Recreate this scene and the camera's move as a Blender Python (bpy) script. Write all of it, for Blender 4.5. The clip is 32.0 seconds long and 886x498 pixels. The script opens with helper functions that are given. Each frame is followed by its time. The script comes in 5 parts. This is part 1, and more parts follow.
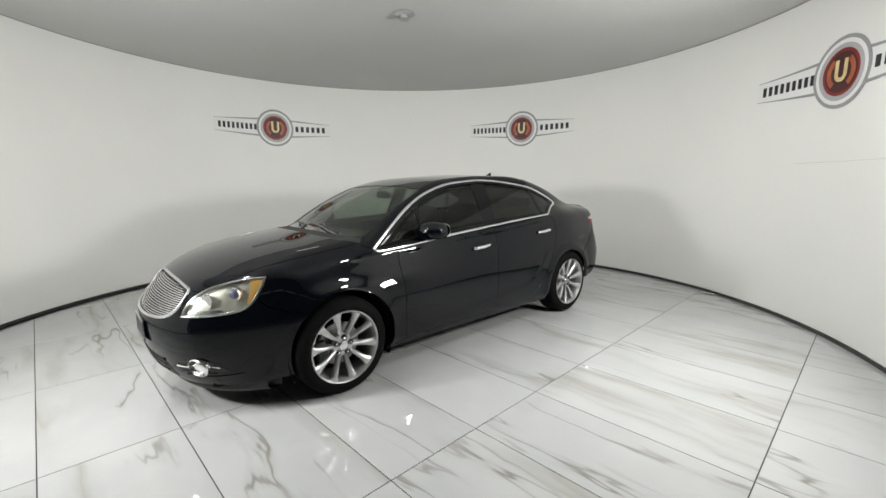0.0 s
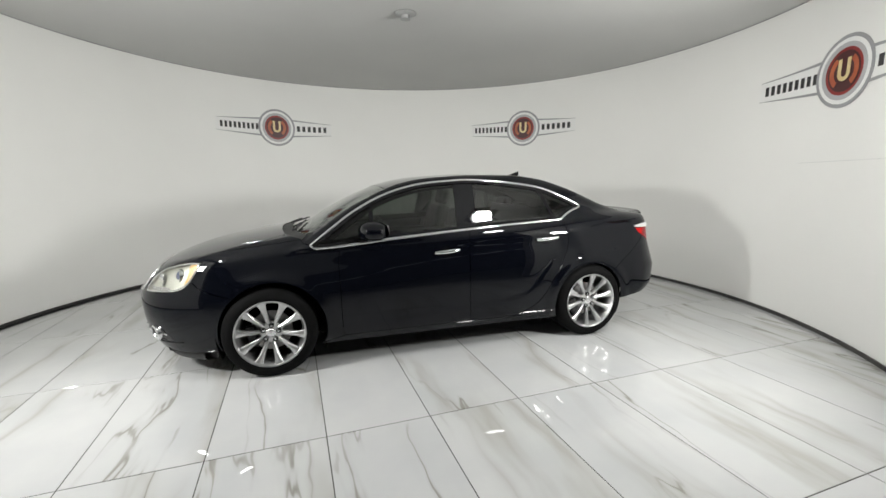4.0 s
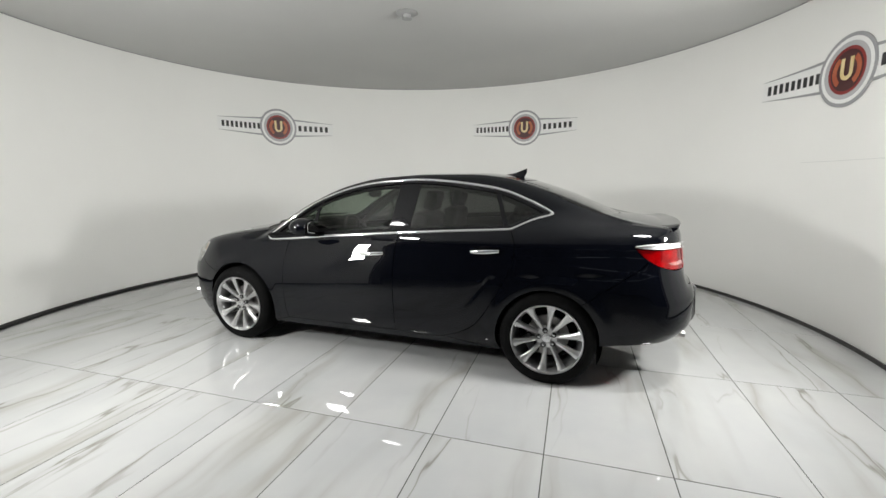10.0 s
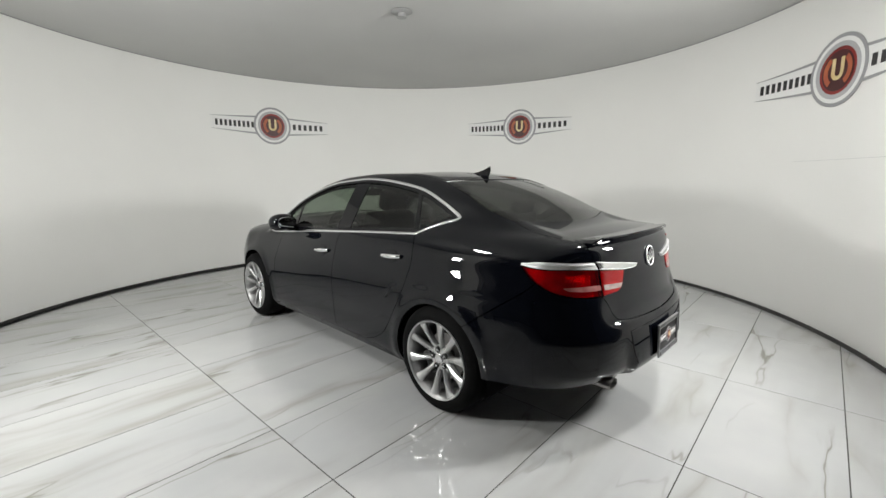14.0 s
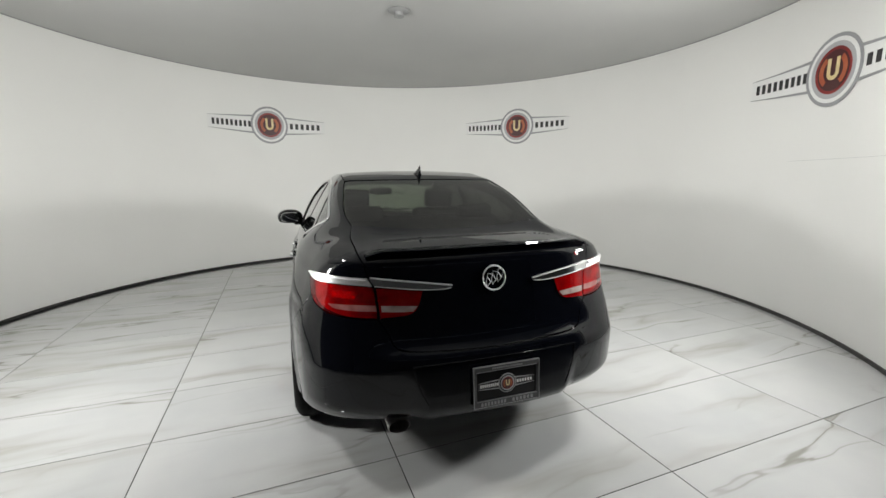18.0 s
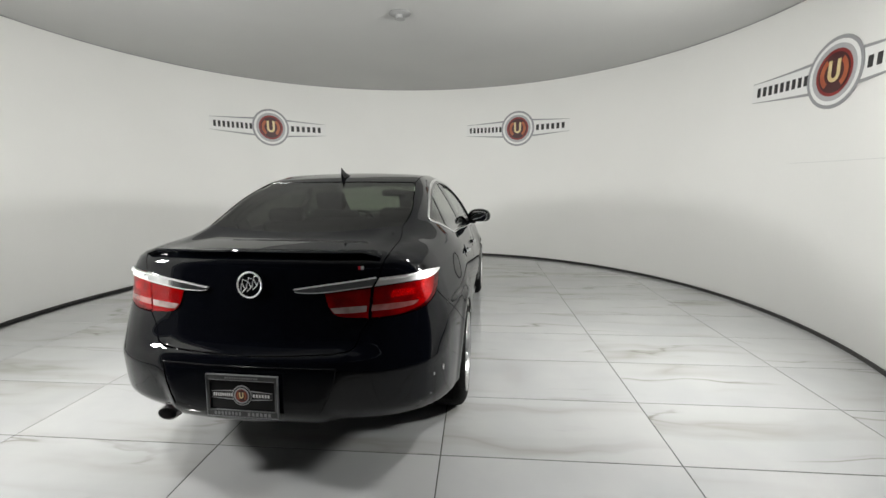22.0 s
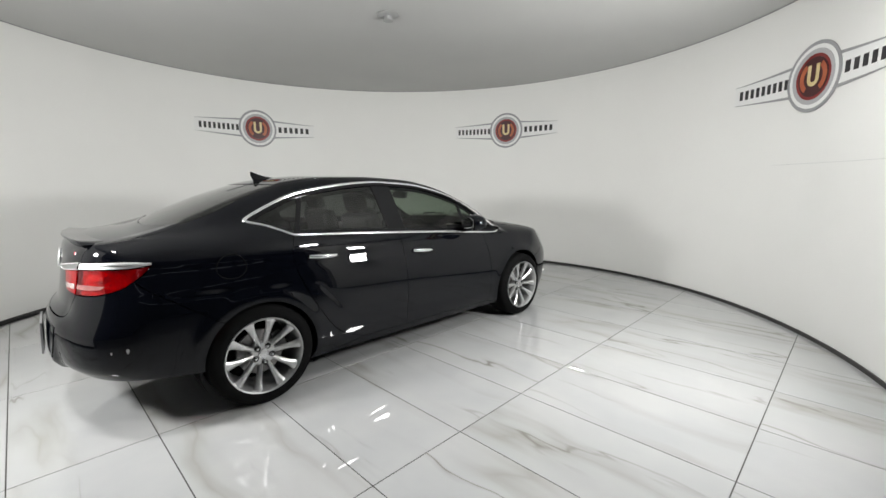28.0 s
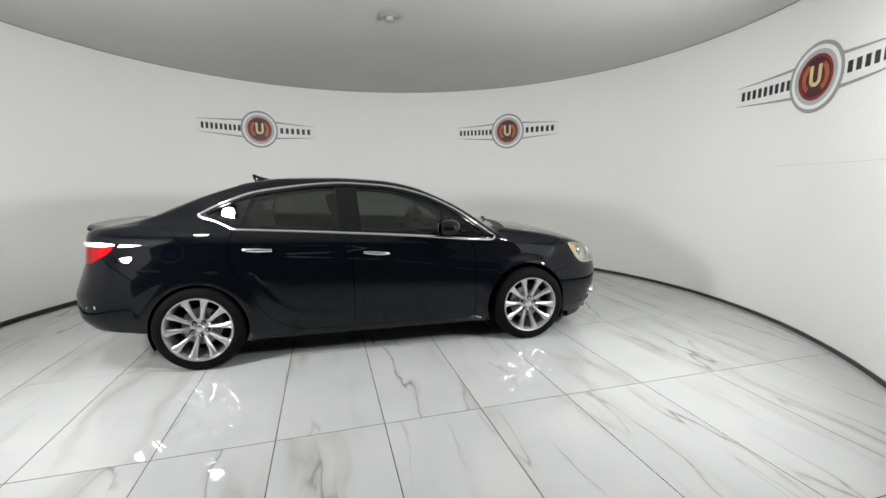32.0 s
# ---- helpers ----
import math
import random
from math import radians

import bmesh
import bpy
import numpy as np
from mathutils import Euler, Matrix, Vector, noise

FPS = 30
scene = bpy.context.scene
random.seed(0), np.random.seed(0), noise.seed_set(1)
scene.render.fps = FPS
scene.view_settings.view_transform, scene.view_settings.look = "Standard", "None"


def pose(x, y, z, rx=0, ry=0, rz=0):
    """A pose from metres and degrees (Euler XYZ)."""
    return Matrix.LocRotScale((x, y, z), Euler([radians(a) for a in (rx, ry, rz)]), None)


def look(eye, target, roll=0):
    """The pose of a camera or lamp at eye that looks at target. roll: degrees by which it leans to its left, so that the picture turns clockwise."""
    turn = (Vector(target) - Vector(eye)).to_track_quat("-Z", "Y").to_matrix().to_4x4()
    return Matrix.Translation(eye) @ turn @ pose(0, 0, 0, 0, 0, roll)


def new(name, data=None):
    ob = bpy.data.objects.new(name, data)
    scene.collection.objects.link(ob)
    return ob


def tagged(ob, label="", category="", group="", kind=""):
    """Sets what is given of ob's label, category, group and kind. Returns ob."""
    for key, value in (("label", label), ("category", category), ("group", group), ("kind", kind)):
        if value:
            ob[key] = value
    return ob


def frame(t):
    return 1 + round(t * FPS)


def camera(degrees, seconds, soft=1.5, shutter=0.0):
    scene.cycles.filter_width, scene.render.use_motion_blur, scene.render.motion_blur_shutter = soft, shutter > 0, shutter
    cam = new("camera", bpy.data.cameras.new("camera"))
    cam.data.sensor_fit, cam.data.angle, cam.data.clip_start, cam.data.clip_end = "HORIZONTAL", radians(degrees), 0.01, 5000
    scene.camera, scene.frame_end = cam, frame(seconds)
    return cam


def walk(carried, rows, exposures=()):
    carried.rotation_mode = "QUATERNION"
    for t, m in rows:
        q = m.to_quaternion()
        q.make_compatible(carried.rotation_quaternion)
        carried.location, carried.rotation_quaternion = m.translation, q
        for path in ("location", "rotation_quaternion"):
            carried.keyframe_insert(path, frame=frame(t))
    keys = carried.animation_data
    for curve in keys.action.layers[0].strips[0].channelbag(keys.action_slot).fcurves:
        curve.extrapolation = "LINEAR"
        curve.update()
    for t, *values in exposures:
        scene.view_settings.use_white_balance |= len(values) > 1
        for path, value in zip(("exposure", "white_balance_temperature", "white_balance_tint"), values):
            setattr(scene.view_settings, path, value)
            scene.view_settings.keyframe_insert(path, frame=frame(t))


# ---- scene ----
THETA = [
    (0, 35.93), (1, 29.97), (2, 23.99), (3, 17.92), (3.5, 14.83), (5.5, 2.38), (6, -0.77), (7, -7.07), (8, -13.16), (9, -19.14), (10, -25.14), (11,
    -31.21), (12, -37.41), (13, -43.84), (14, -50.59), (14.5, -54.00), (16.5, -67.58), (17, -70.89), (18, -77.32), (19, -83.82), (20, -90.62), (21,
    -97.05), (22, -103.31), (23, -109.78), (24, -116.42), (25, -123.18), (25.5, -126.69), (27.5, -141.13), (28, -144.78), (29, -152.08), (30,
    -159.46), (31, -166.80), (32, -174.23)
]
cam = camera(93.12, 32.0, soft=1.5)
EYE = (0.0, -4.170, 1.405)


def facing(turn, tilt, roll):
    """A camera pose at EYE: degrees to the right of +y, up, and of roll."""
    return pose(*EYE) @ pose(0, 0, 0, 0, 0, -turn) @ pose(0, 0, 0, 90 + tilt, 0, 0) @ pose(0, 0, 0, 0, 0, roll)


walk(cam, [(t, facing(turn, tilt, -0.36)) for t, turn, tilt in [
    (0, 5.78, -9.17), (1, 5.64, -9.14), (1.5, 5.55, -9.15), (2, 5.52, -9.16), (3, 5.57, -9.21), (3.5, 5.61, -9.22), (5.5, 5.45, -9.24), (6, 5.53,
    -9.25), (6.5, 5.58, -9.28), (7, 5.58, -9.28), (8, 5.55, -9.25), (9, 5.45, -9.27), (10, 5.40, -9.28), (11, 5.42, -9.35), (11.5, 5.49, -9.38), (12,
    5.58, -9.38), (12.5, 5.69, -9.38), (13, 5.79, -9.39), (13.5, 5.93, -9.41), (14, 6.06, -9.41), (14.5, 6.16, -9.40), (16.5, 6.61, -9.52), (17, 6.53,
    -9.53), (18, 6.40, -9.50), (18.5, 6.34, -9.48), (19, 6.41, -9.41), (19.5, 6.54, -9.36), (20, 6.56, -9.33), (21, 6.40, -9.28), (22, 6.28, -9.22),
    (22.5, 6.29, -9.20), (23, 6.45, -9.18), (23.5, 6.62, -9.16), (24, 6.71, -9.14), (25, 6.86, -9.09), (25.5, 6.87, -9.11), (27.5, 7.64, -9.03), (28,
    7.77, -9.01), (28.5, 7.76, -8.99), (29, 7.66, -8.96), (30, 7.59, -8.96), (31, 7.50, -8.93), (32, 7.58, -8.92)
]], exposures=[(0, 0.0, 6500, 10), (25.5, 0.0, 6500, 10), (28, 0.0, 6430, 11), (32, 0.0, 6380, 11)])

# ---- light ----
world = bpy.data.worlds.new("world")
scene.world = world
world.use_nodes = True
world.node_tree.nodes["Background"].inputs[0].default_value = (0.35, 0.38, 0.42, 1)
world.node_tree.nodes["Background"].inputs[1].default_value = 0.02
scene.view_settings.exposure = 0.0
ROOM_X, ROOM_Y, ROOM_R, ROOM_H = -0.03, 0.06, 3.92, 3.07
GAP = 45.0   # half the angle of the opening in the round wall, in degrees


LAMPS = ((-2.93, -2.28), (2.89, -2.28))


def LAMP_POSE(x, y):
    """The lamps sit on brackets at either side of the opening and face into the booth."""
    return look((x, y, 1.74), (-0.5 * x, 0.8, 1.60))


for x, y in LAMPS:
    data = bpy.data.lights.new("wall_lamp_light", "AREA")
    data.shape, data.size, data.size_y, data.energy, data.color = "RECTANGLE", 0.24, 0.33, 91, (0.98, 0.99, 0.945)
    new("wall_lamp_light", data).matrix_world = LAMP_POSE(x, y) @ pose(0, 0, -0.082)

# ---- materials ----
def material(name, colour, rough=0.5, metal=0.0, coat=0.0, spec=0.5):
    m = bpy.data.materials.new(name)
    m.use_nodes = True
    b = m.node_tree.nodes["Principled BSDF"]
    b.inputs["Base Color"].default_value = (*colour, 1)
    b.inputs["Roughness"].default_value = rough
    b.inputs["Metallic"].default_value = metal
    b.inputs["Coat Weight"].default_value = coat
    b.inputs["Coat Roughness"].default_value = 0.015
    b.inputs["Specular IOR Level"].default_value = spec
    return m


def node(m, kind, **values):
    n = m.node_tree.nodes.new(kind)
    for key, value in values.items():
        n.inputs[key.replace("_", " ")].default_value = value
    return n


def wire(m, a, out, b, into):
    m.node_tree.links.new(a.outputs[out], b.inputs[into])


def ramp(m, stops):
    n = m.node_tree.nodes.new("ShaderNodeValToRGB")
    e = n.color_ramp.elements
    while len(e) < len(stops):
        e.new(0.5)
    for el, (at, c) in zip(e, stops):
        el.position, el.color = at, (*c, 1)
    return n


def grained(m, colour, other, scale, bump=0.0, rough=None, detail=5.0):
    """Two tones of noise at a real size, with fine relief and uneven gloss."""
    b = m.node_tree.nodes["Principled BSDF"]
    co = m.node_tree.nodes.new("ShaderNodeTexCoord")
    big = node(m, "ShaderNodeTexNoise", Scale=scale, Detail=detail)
    wire(m, co, "Object", big, "Vector")
    r = ramp(m, [(0.3, colour), (0.7, other)])
    wire(m, big, "Fac", r, "Fac")
    wire(m, r, "Color", b, "Base Color")
    fine = node(m, "ShaderNodeTexNoise", Scale=scale * 30, Detail=3.0)
    wire(m, co, "Object", fine, "Vector")
    if rough:
        mr = node(m, "ShaderNodeMapRange", To_Min=rough[0], To_Max=rough[1])
        wire(m, big, "Fac", mr, "Value")
        wire(m, mr, "Result", b, "Roughness")
    if bump:
        bp = node(m, "ShaderNodeBump", Strength=bump, Distance=0.002)
        wire(m, fine, "Fac", bp, "Height")
        wire(m, bp, "Normal", b, "Normal")
    return m


def glowing(name, colour, strength):
    m = material(name, colour, 0.4)
    b = m.node_tree.nodes["Principled BSDF"]
    b.inputs["Emission Color"].default_value = (*colour, 1)
    b.inputs["Emission Strength"].default_value = strength
    return m


def pane(name, tint, rough=0.0, body=0.0, colour=(0.02, 0.02, 0.02)):
    """Thin glass: lets light through with its tint and mirrors by its angle."""
    m = bpy.data.materials.new(name)
    m.use_nodes = True
    t = m.node_tree
    t.nodes.clear()
    out = t.nodes.new("ShaderNodeOutputMaterial")
    clear = t.nodes.new("ShaderNodeBsdfTransparent")
    clear.inputs["Color"].default_value = (*tint, 1)
    shine = t.nodes.new("ShaderNodeBsdfGlossy")
    shine.inputs["Roughness"].default_value = rough
    shine.inputs["Color"].default_value = (1, 1, 1, 1)
    # the same gloss from either side of the pane
    face = t.nodes.new("ShaderNodeLayerWeight")
    face.inputs["Blend"].default_value = 0.5
    rise = t.nodes.new("ShaderNodeMath")
    rise.operation = "POWER"
    rise.inputs[1].default_value = 5.0
    t.links.new(face.outputs["Facing"], rise.inputs[0])
    fres = t.nodes.new("ShaderNodeMath")
    fres.operation = "MULTIPLY_ADD"
    fres.inputs[1].default_value, fres.inputs[2].default_value = 0.95, 0.048
    t.links.new(rise.outputs[0], fres.inputs[0])
    mix = t.nodes.new("ShaderNodeMixShader")
    last = clear
    if body:
        solid_part = t.nodes.new("ShaderNodeBsdfDiffuse")
        solid_part.inputs["Color"].default_value = (*colour, 1)
        blend = t.nodes.new("ShaderNodeMixShader")
        blend.inputs[0].default_value = body
        t.links.new(clear.outputs[0], blend.inputs[1])
        t.links.new(solid_part.outputs[0], blend.inputs[2])
        last = blend
    t.links.new(fres.outputs[0], mix.inputs[0])
    t.links.new(last.outputs[0], mix.inputs[1])
    t.links.new(shine.outputs[0], mix.inputs[2])
    t.links.new(mix.outputs[0], out.inputs[0])
    return m


def marble():
    """White polished marble: cloudy ground, broad grey veins with a sharp dark core, and fine cracks."""
    m = material("polished_marble_tile", (0.8, 0.8, 0.79), 0.055, spec=1.0)
    t, b = m.node_tree, m.node_tree.nodes["Principled BSDF"]

    def maths(kind, a, c, clamp=False):
        n = t.nodes.new("ShaderNodeMath")
        n.operation, n.use_clamp = kind, clamp
        for i, v in enumerate((a, c)):
            if isinstance(v, (int, float)):
                n.inputs[i].default_value = v
            elif v is not None:
                t.links.new(v, n.inputs[i])
        return n.outputs[0]

    co = t.nodes.new("ShaderNodeTexCoord")
    info = t.nodes.new("ShaderNodeObjectInfo")
    shift = t.nodes.new("ShaderNodeVectorMath")
    shift.operation = "MULTIPLY_ADD"
    shift.inputs[1].default_value = (37.0, 91.0, 53.0)
    wire(m, info, "Random", shift, 0)
    wire(m, co, "Object", shift, 2)
    warp = node(m, "ShaderNodeTexNoise", Scale=0.9, Detail=3.0, Roughness=0.5)
    wire(m, shift, "Vector", warp, "Vector")
    push = t.nodes.new("ShaderNodeVectorMath")
    push.operation = "MULTIPLY_ADD"
    push.inputs[1].default_value = (0.26, 0.26, 0.0)
    wire(m, warp, "Color", push, 0)
    wire(m, shift, "Vector", push, 2)

    def veins(turn, scale, size, detail, stops, place, cut, low):
        lie = node(m, "ShaderNodeMapping", Location=place, Rotation=(0, 0, radians(turn)), Scale=scale)
        wire(m, push, "Vector", lie, "Vector")
        n = node(m, "ShaderNodeTexNoise", Scale=size, Detail=detail, Roughness=0.45)
        wire(m, lie, "Vector", n, "Vector")
        r = ramp(m, stops)
        t.links.new(maths("ABSOLUTE", maths("SUBTRACT", n.outputs["Fac"], 0.5), None), r.inputs["Fac"])
        w = node(m, "ShaderNodeTexNoise", Scale=1.5, Detail=2.0)
        wire(m, lie, "Vector", w, "Vector")
        where = ramp(m, [(cut, (low, low, low)), (cut + 0.14, (1, 1, 1))])
        wire(m, w, "Fac", where, "Fac")
        return maths("MULTIPLY", r.outputs["Color"], where.outputs["Color"])

    grey = lambda v: (v, v, v)
    broad = veins(-17, (2.0, 0.34, 1), 1.0, 4.0, [(0.0, grey(0.75)), (0.012, grey(0.5)), (0.045, grey(0.16)), (0.10, grey(0))], (0, 0, 0), 0.46, 0.0)
    fine = veins(-22, (2.6, 0.38, 1), 1.2, 4.0, [(0.0, grey(1)), (0.004, grey(0.8)), (0.009, grey(0.18)), (0.03, grey(0))], (5.3, 2.1, 0), 0.49, 0.0)
    crack = veins(38, (1.6, 0.9, 1), 1.5, 2.0, [(0.0, grey(0.8)), (0.004, grey(0.5)), (0.008, grey(0))], (9.2, 4.4, 0), 0.60, 0.0)
    cloud = node(m, "ShaderNodeTexNoise", Scale=1.8, Detail=4.0)
    wire(m, push, "Vector", cloud, "Vector")
    ground = ramp(m, [(0.35, (0.43, 0.43, 0.43)), (0.7, (0.385, 0.39, 0.395))])
    wire(m, cloud, "Fac", ground, "Fac")
    last = ground.outputs["Color"]
    for fac, tone in ((broad, (0.28, 0.275, 0.252, 1)), (fine, (0.215, 0.21, 0.19, 1)), (crack, (0.24, 0.235, 0.225, 1))):
        mix = t.nodes.new("ShaderNodeMix")
        mix.data_type = "RGBA"
        mix.inputs[7].default_value = tone
        t.links.new(fac, mix.inputs[0])
        t.links.new(last, mix.inputs[6])
        last = mix.outputs[2]
    t.links.new(last, b.inputs["Base Color"])
    smear = node(m, "ShaderNodeTexNoise", Scale=3.0, Detail=3.0)
    wire(m, shift, "Vector", smear, "Vector")
    mr = node(m, "ShaderNodeMapRange", To_Min=0.005, To_Max=0.04)
    wire(m, smear, "Fac", mr, "Value")
    wire(m, mr, "Result", b, "Roughness")
    return m


MAT = {
    "wall": grained(material("white_wall_paint", (0.8, 0.79, 0.77), 0.55), (0.81, 0.805, 0.785), (0.83, 0.825, 0.805), 1.2, 0.05, (0.45, 0.6)),
    "ceiling": grained(material("grey_ceiling_paint", (0.5, 0.5, 0.49), 0.7), (0.47, 0.47, 0.465), (0.50, 0.50, 0.49), 0.9, 0.05),
    "rubber_base": grained(material("black_rubber_strip", (0.03, 0.03, 0.03), 0.5), (0.025, 0.024, 0.024), (0.045, 0.043, 0.042), 6, 0.05),
    "grout": grained(material("dark_grout", (0.06, 0.055, 0.05), 0.8), (0.022, 0.02, 0.019), (0.04, 0.037, 0.034), 12, 0.1),
    "tile": marble(),
    "concrete": grained(material("dark_concrete", (0.2, 0.2, 0.2), 0.6), (0.16, 0.16, 0.158), (0.22, 0.22, 0.215), 1.5, 0.1),
    "bay": grained(material("dark_bay_wall", (0.1, 0.1, 0.1), 0.7), (0.13, 0.13, 0.135), (0.16, 0.16, 0.165), 0.8, 0.05),
    "lamp_glow": glowing("lamp_diffuser", (1.0, 1.0, 0.98), 12.0),
    "panel_glow": glowing("panel_diffuser", (1.0, 1.0, 0.97), 206.0),
    "fitting": grained(material("grey_fitting", (0.3, 0.3, 0.3), 0.6), (0.30, 0.30, 0.30), (0.38, 0.38, 0.38), 8, 0.05),
    "strip_glow": glowing("strip_diffuser", (0.9, 0.95, 1.0), 0.8),
    "sign_grey": material("sign_grey_vinyl", (0.31, 0.31, 0.32), 0.4),
    "sign_pale": material("sign_pale_grey_vinyl", (0.42, 0.42, 0.43), 0.4),
    "sign_white": material("sign_white_vinyl", (0.80, 0.80, 0.79), 0.4),
    "sign_black": material("sign_black_vinyl", (0.02, 0.018, 0.02), 0.4),
    "sign_red": grained(material("sign_red_vinyl", (0.3, 0.02, 0.02), 0.35), (0.20, 0.018, 0.02), (0.27, 0.028, 0.022), 5),
    "sign_maroon": material("sign_maroon_vinyl", (0.06, 0.012, 0.014), 0.35),
    "sign_orange": grained(material("sign_orange_vinyl", (0.6, 0.14, 0.03), 0.35), (0.34, 0.07, 0.03), (0.46, 0.13, 0.05), 8),
    "sign_gold": grained(material("sign_gold_vinyl", (0.8, 0.5, 0.15), 0.35), (0.62, 0.47, 0.20), (0.74, 0.62, 0.36), 8),
}


# ---- mesh helpers ----
def link(name, verts, faces, mat, parent=None, label="", smooth=False, normals=None):
    me = bpy.data.meshes.new(name)
    me.from_pydata([tuple(v) for v in verts], [], faces)
    me.materials.append(mat)
    if smooth or normals is not None:
        me.shade_smooth()
    if normals is not None:
        me.normals_split_custom_set_from_vertices([tuple(n) for n in normals])
    ob = new(name, me)
    ob.parent = parent
    if label:
        ob["label"] = label
    return ob


def part(name, bm, mat, parent, label="", smooth=30):
    """Links a bmesh as one mesh object under a thing or a part."""
    bmesh.ops.recalc_face_normals(bm, faces=bm.faces)
    me = bpy.data.meshes.new(name)
    bm.to_mesh(me)
    bm.free()
    me.materials.append(mat)
    if smooth:
        me.shade_smooth()
        me.set_sharp_from_angle(angle=radians(smooth))
    ob = new(name, me)
    ob.parent = parent
    if label:
        ob["label"] = label
    return ob


def empty(name):
    return new(name)


def box(bm, x0, x1, y0, y1, z0, z1, bevel=0.0, m=None, seg=2):
    made = bmesh.ops.create_cube(bm, size=1.0, matrix=(m or Matrix()) @ Matrix.Translation(((x0 + x1) / 2, (y0 + y1) / 2, (z0 + z1) / 2)) @ Matrix.Diagonal((x1 - x0, y1 - y0, z1 - z0, 1)))
    if bevel:
        edges = {e for v in made["verts"] for e in v.link_edges}
        bmesh.ops.bevel(bm, geom=list(edges), offset=bevel, segments=seg, affect="EDGES", profile=0.6)


def lathe(bm, profile, steps=48, m=None, close=False):
    """Turns (radius, height) pairs about the local z axis."""
    m = m or Matrix()
    rings = []
    for r, h in profile:
        rings.append([bm.verts.new(m @ Vector((r * math.cos(2 * math.pi * i / steps), r * math.sin(2 * math.pi * i / steps), h))) for i in range(steps)])
    pairs = list(zip(rings, rings[1:])) + ([(rings[-1], rings[0])] if close else [])
    for a, b in pairs:
        for i in range(steps):
            j = (i + 1) % steps
            bm.faces.new((a[i], a[j], b[j], b[i]))
    if not close:
        for ring in (rings[0], rings[-1]):
            bm.faces.new(ring)


def tube(bm, pts, radius, steps=8, closed=False, flat=1.0):
    """A round bar along points."""
    pts = [Vector(p) for p in pts]
    rings = []
    for i, p in enumerate(pts):
        a = pts[i - 1] if i or closed else p
        b = pts[(i + 1) % len(pts)] if i + 1 < len(pts) or closed else p
        d = (b - a).normalized()
        side = d.cross(Vector((0, 0, 1)) if abs(d.z) < 0.95 else Vector((1, 0, 0))).normalized()
        up = side.cross(d)
        r = radius[i] if isinstance(radius, (list, tuple)) else radius
        rings.append([bm.verts.new(p + r * (math.cos(2 * math.pi * k / steps) * side + flat * math.sin(2 * math.pi * k / steps) * up)) for k in range(steps)])
    for a, b in list(zip(rings, rings[1:])) + ([(rings[-1], rings[0])] if closed else []):
        for k in range(steps):
            j = (k + 1) % steps
            bm.faces.new((a[k], a[j], b[j], b[k]))
    if not closed:
        bm.faces.new(rings[0])
        bm.faces.new(rings[-1])


# ---- the round room ----
def round_wall(name, r0, r1, z0, z1, a0, a1, mat, steps=160):
    bm = bmesh.new()
    rings = []
    for i in range(steps + 1):
        a = radians(a0 + (a1 - a0) * i / steps)
        rings.append([bm.verts.new((ROOM_X + r * math.cos(a), ROOM_Y + r * math.sin(a), z)) for r, z in ((r0, z0), (r1, z0), (r1, z1), (r0, z1))])
    for a, b in zip(rings, rings[1:]):
        for k in range(4):
            j = (k + 1) % 4
            bm.faces.new((a[k], a[j], b[j], b[k]))
    bm.faces.new(rings[0])
    bm.faces.new(rings[-1])
    return part(name, bm, mat, None)


tagged(round_wall("wall_round", ROOM_R, ROOM_R + 0.15, 0.0, ROOM_H, -90 + GAP, 270 - GAP, MAT["wall"]), "smooth white round wall of the photo booth", "wall", kind="structure")
tagged(round_wall("baseboard", ROOM_R - 0.012, ROOM_R - 0.001, 0.002, 0.036, -90 + GAP, 270 - GAP, MAT["rubber_base"]), "black rubber strip along the foot of the round wall", "baseboard", kind="structure")
tagged(round_wall("trim", ROOM_R - 0.006, ROOM_R - 0.001, ROOM_H - 0.012, ROOM_H - 0.001, -90 + GAP, 270 - GAP, MAT["fitting"]), "thin grey edge between round wall and ceiling", "trim", kind="structure")
tagged(round_wall("wall_seam", ROOM_R - 0.0025, ROOM_R - 0.0005, 1.5535, 1.5553, -90 + GAP, -6, MAT["sign_pale"], 40), "faint joint line in the white round wall", "wall joint", kind="structure")
bm = bmesh.new()
box(bm, -5.2, 5.2, -4.2, 4.3, ROOM_H, ROOM_H + 0.12)
tagged(part("ceiling", bm, MAT["ceiling"], None), "plain matt grey ceiling", "ceiling", kind="structure")
# the dark bay behind the opening
bm = bmesh.new()
for x0, x1, y0, y1 in ((-5.0, 9.0, -9.2, -9.0), (-5.2, -5.0, -9.2, -2.6), (9.0, 9.2, -9.2, -2.6)):
    box(bm, x0, x1, y0, y1, -0.02, 3.6)
tagged(part("wall_bay", bm, MAT["bay"], None), "dark walls of the bay outside the booth", "wall", kind="structure")
for name, x0, x1 in (("wall_front", -5.0, -2.83), ("wall_front", 2.77, 9.0)):
    bm = bmesh.new()
    box(bm, x0, x1, -2.95, -2.80, -0.02, 3.6)
    tagged(part(name, bm, MAT["bay"], None), "dark wall beside the booth's opening", "wall", kind="structure")
bm = bmesh.new()
box(bm, -5.2, 9.2, -9.2, -4.2, 3.6, 3.7)
box(bm, -5.2, 5.2, -4.24, -4.203, ROOM_H, 3.6)
box(bm, 5.2, 9.2, -4.2, -2.8, 3.6, 3.7)
tagged(part("ceiling_bay", bm, MAT["bay"], None), "dark ceiling of the bay outside the booth", "ceiling", kind="structure")
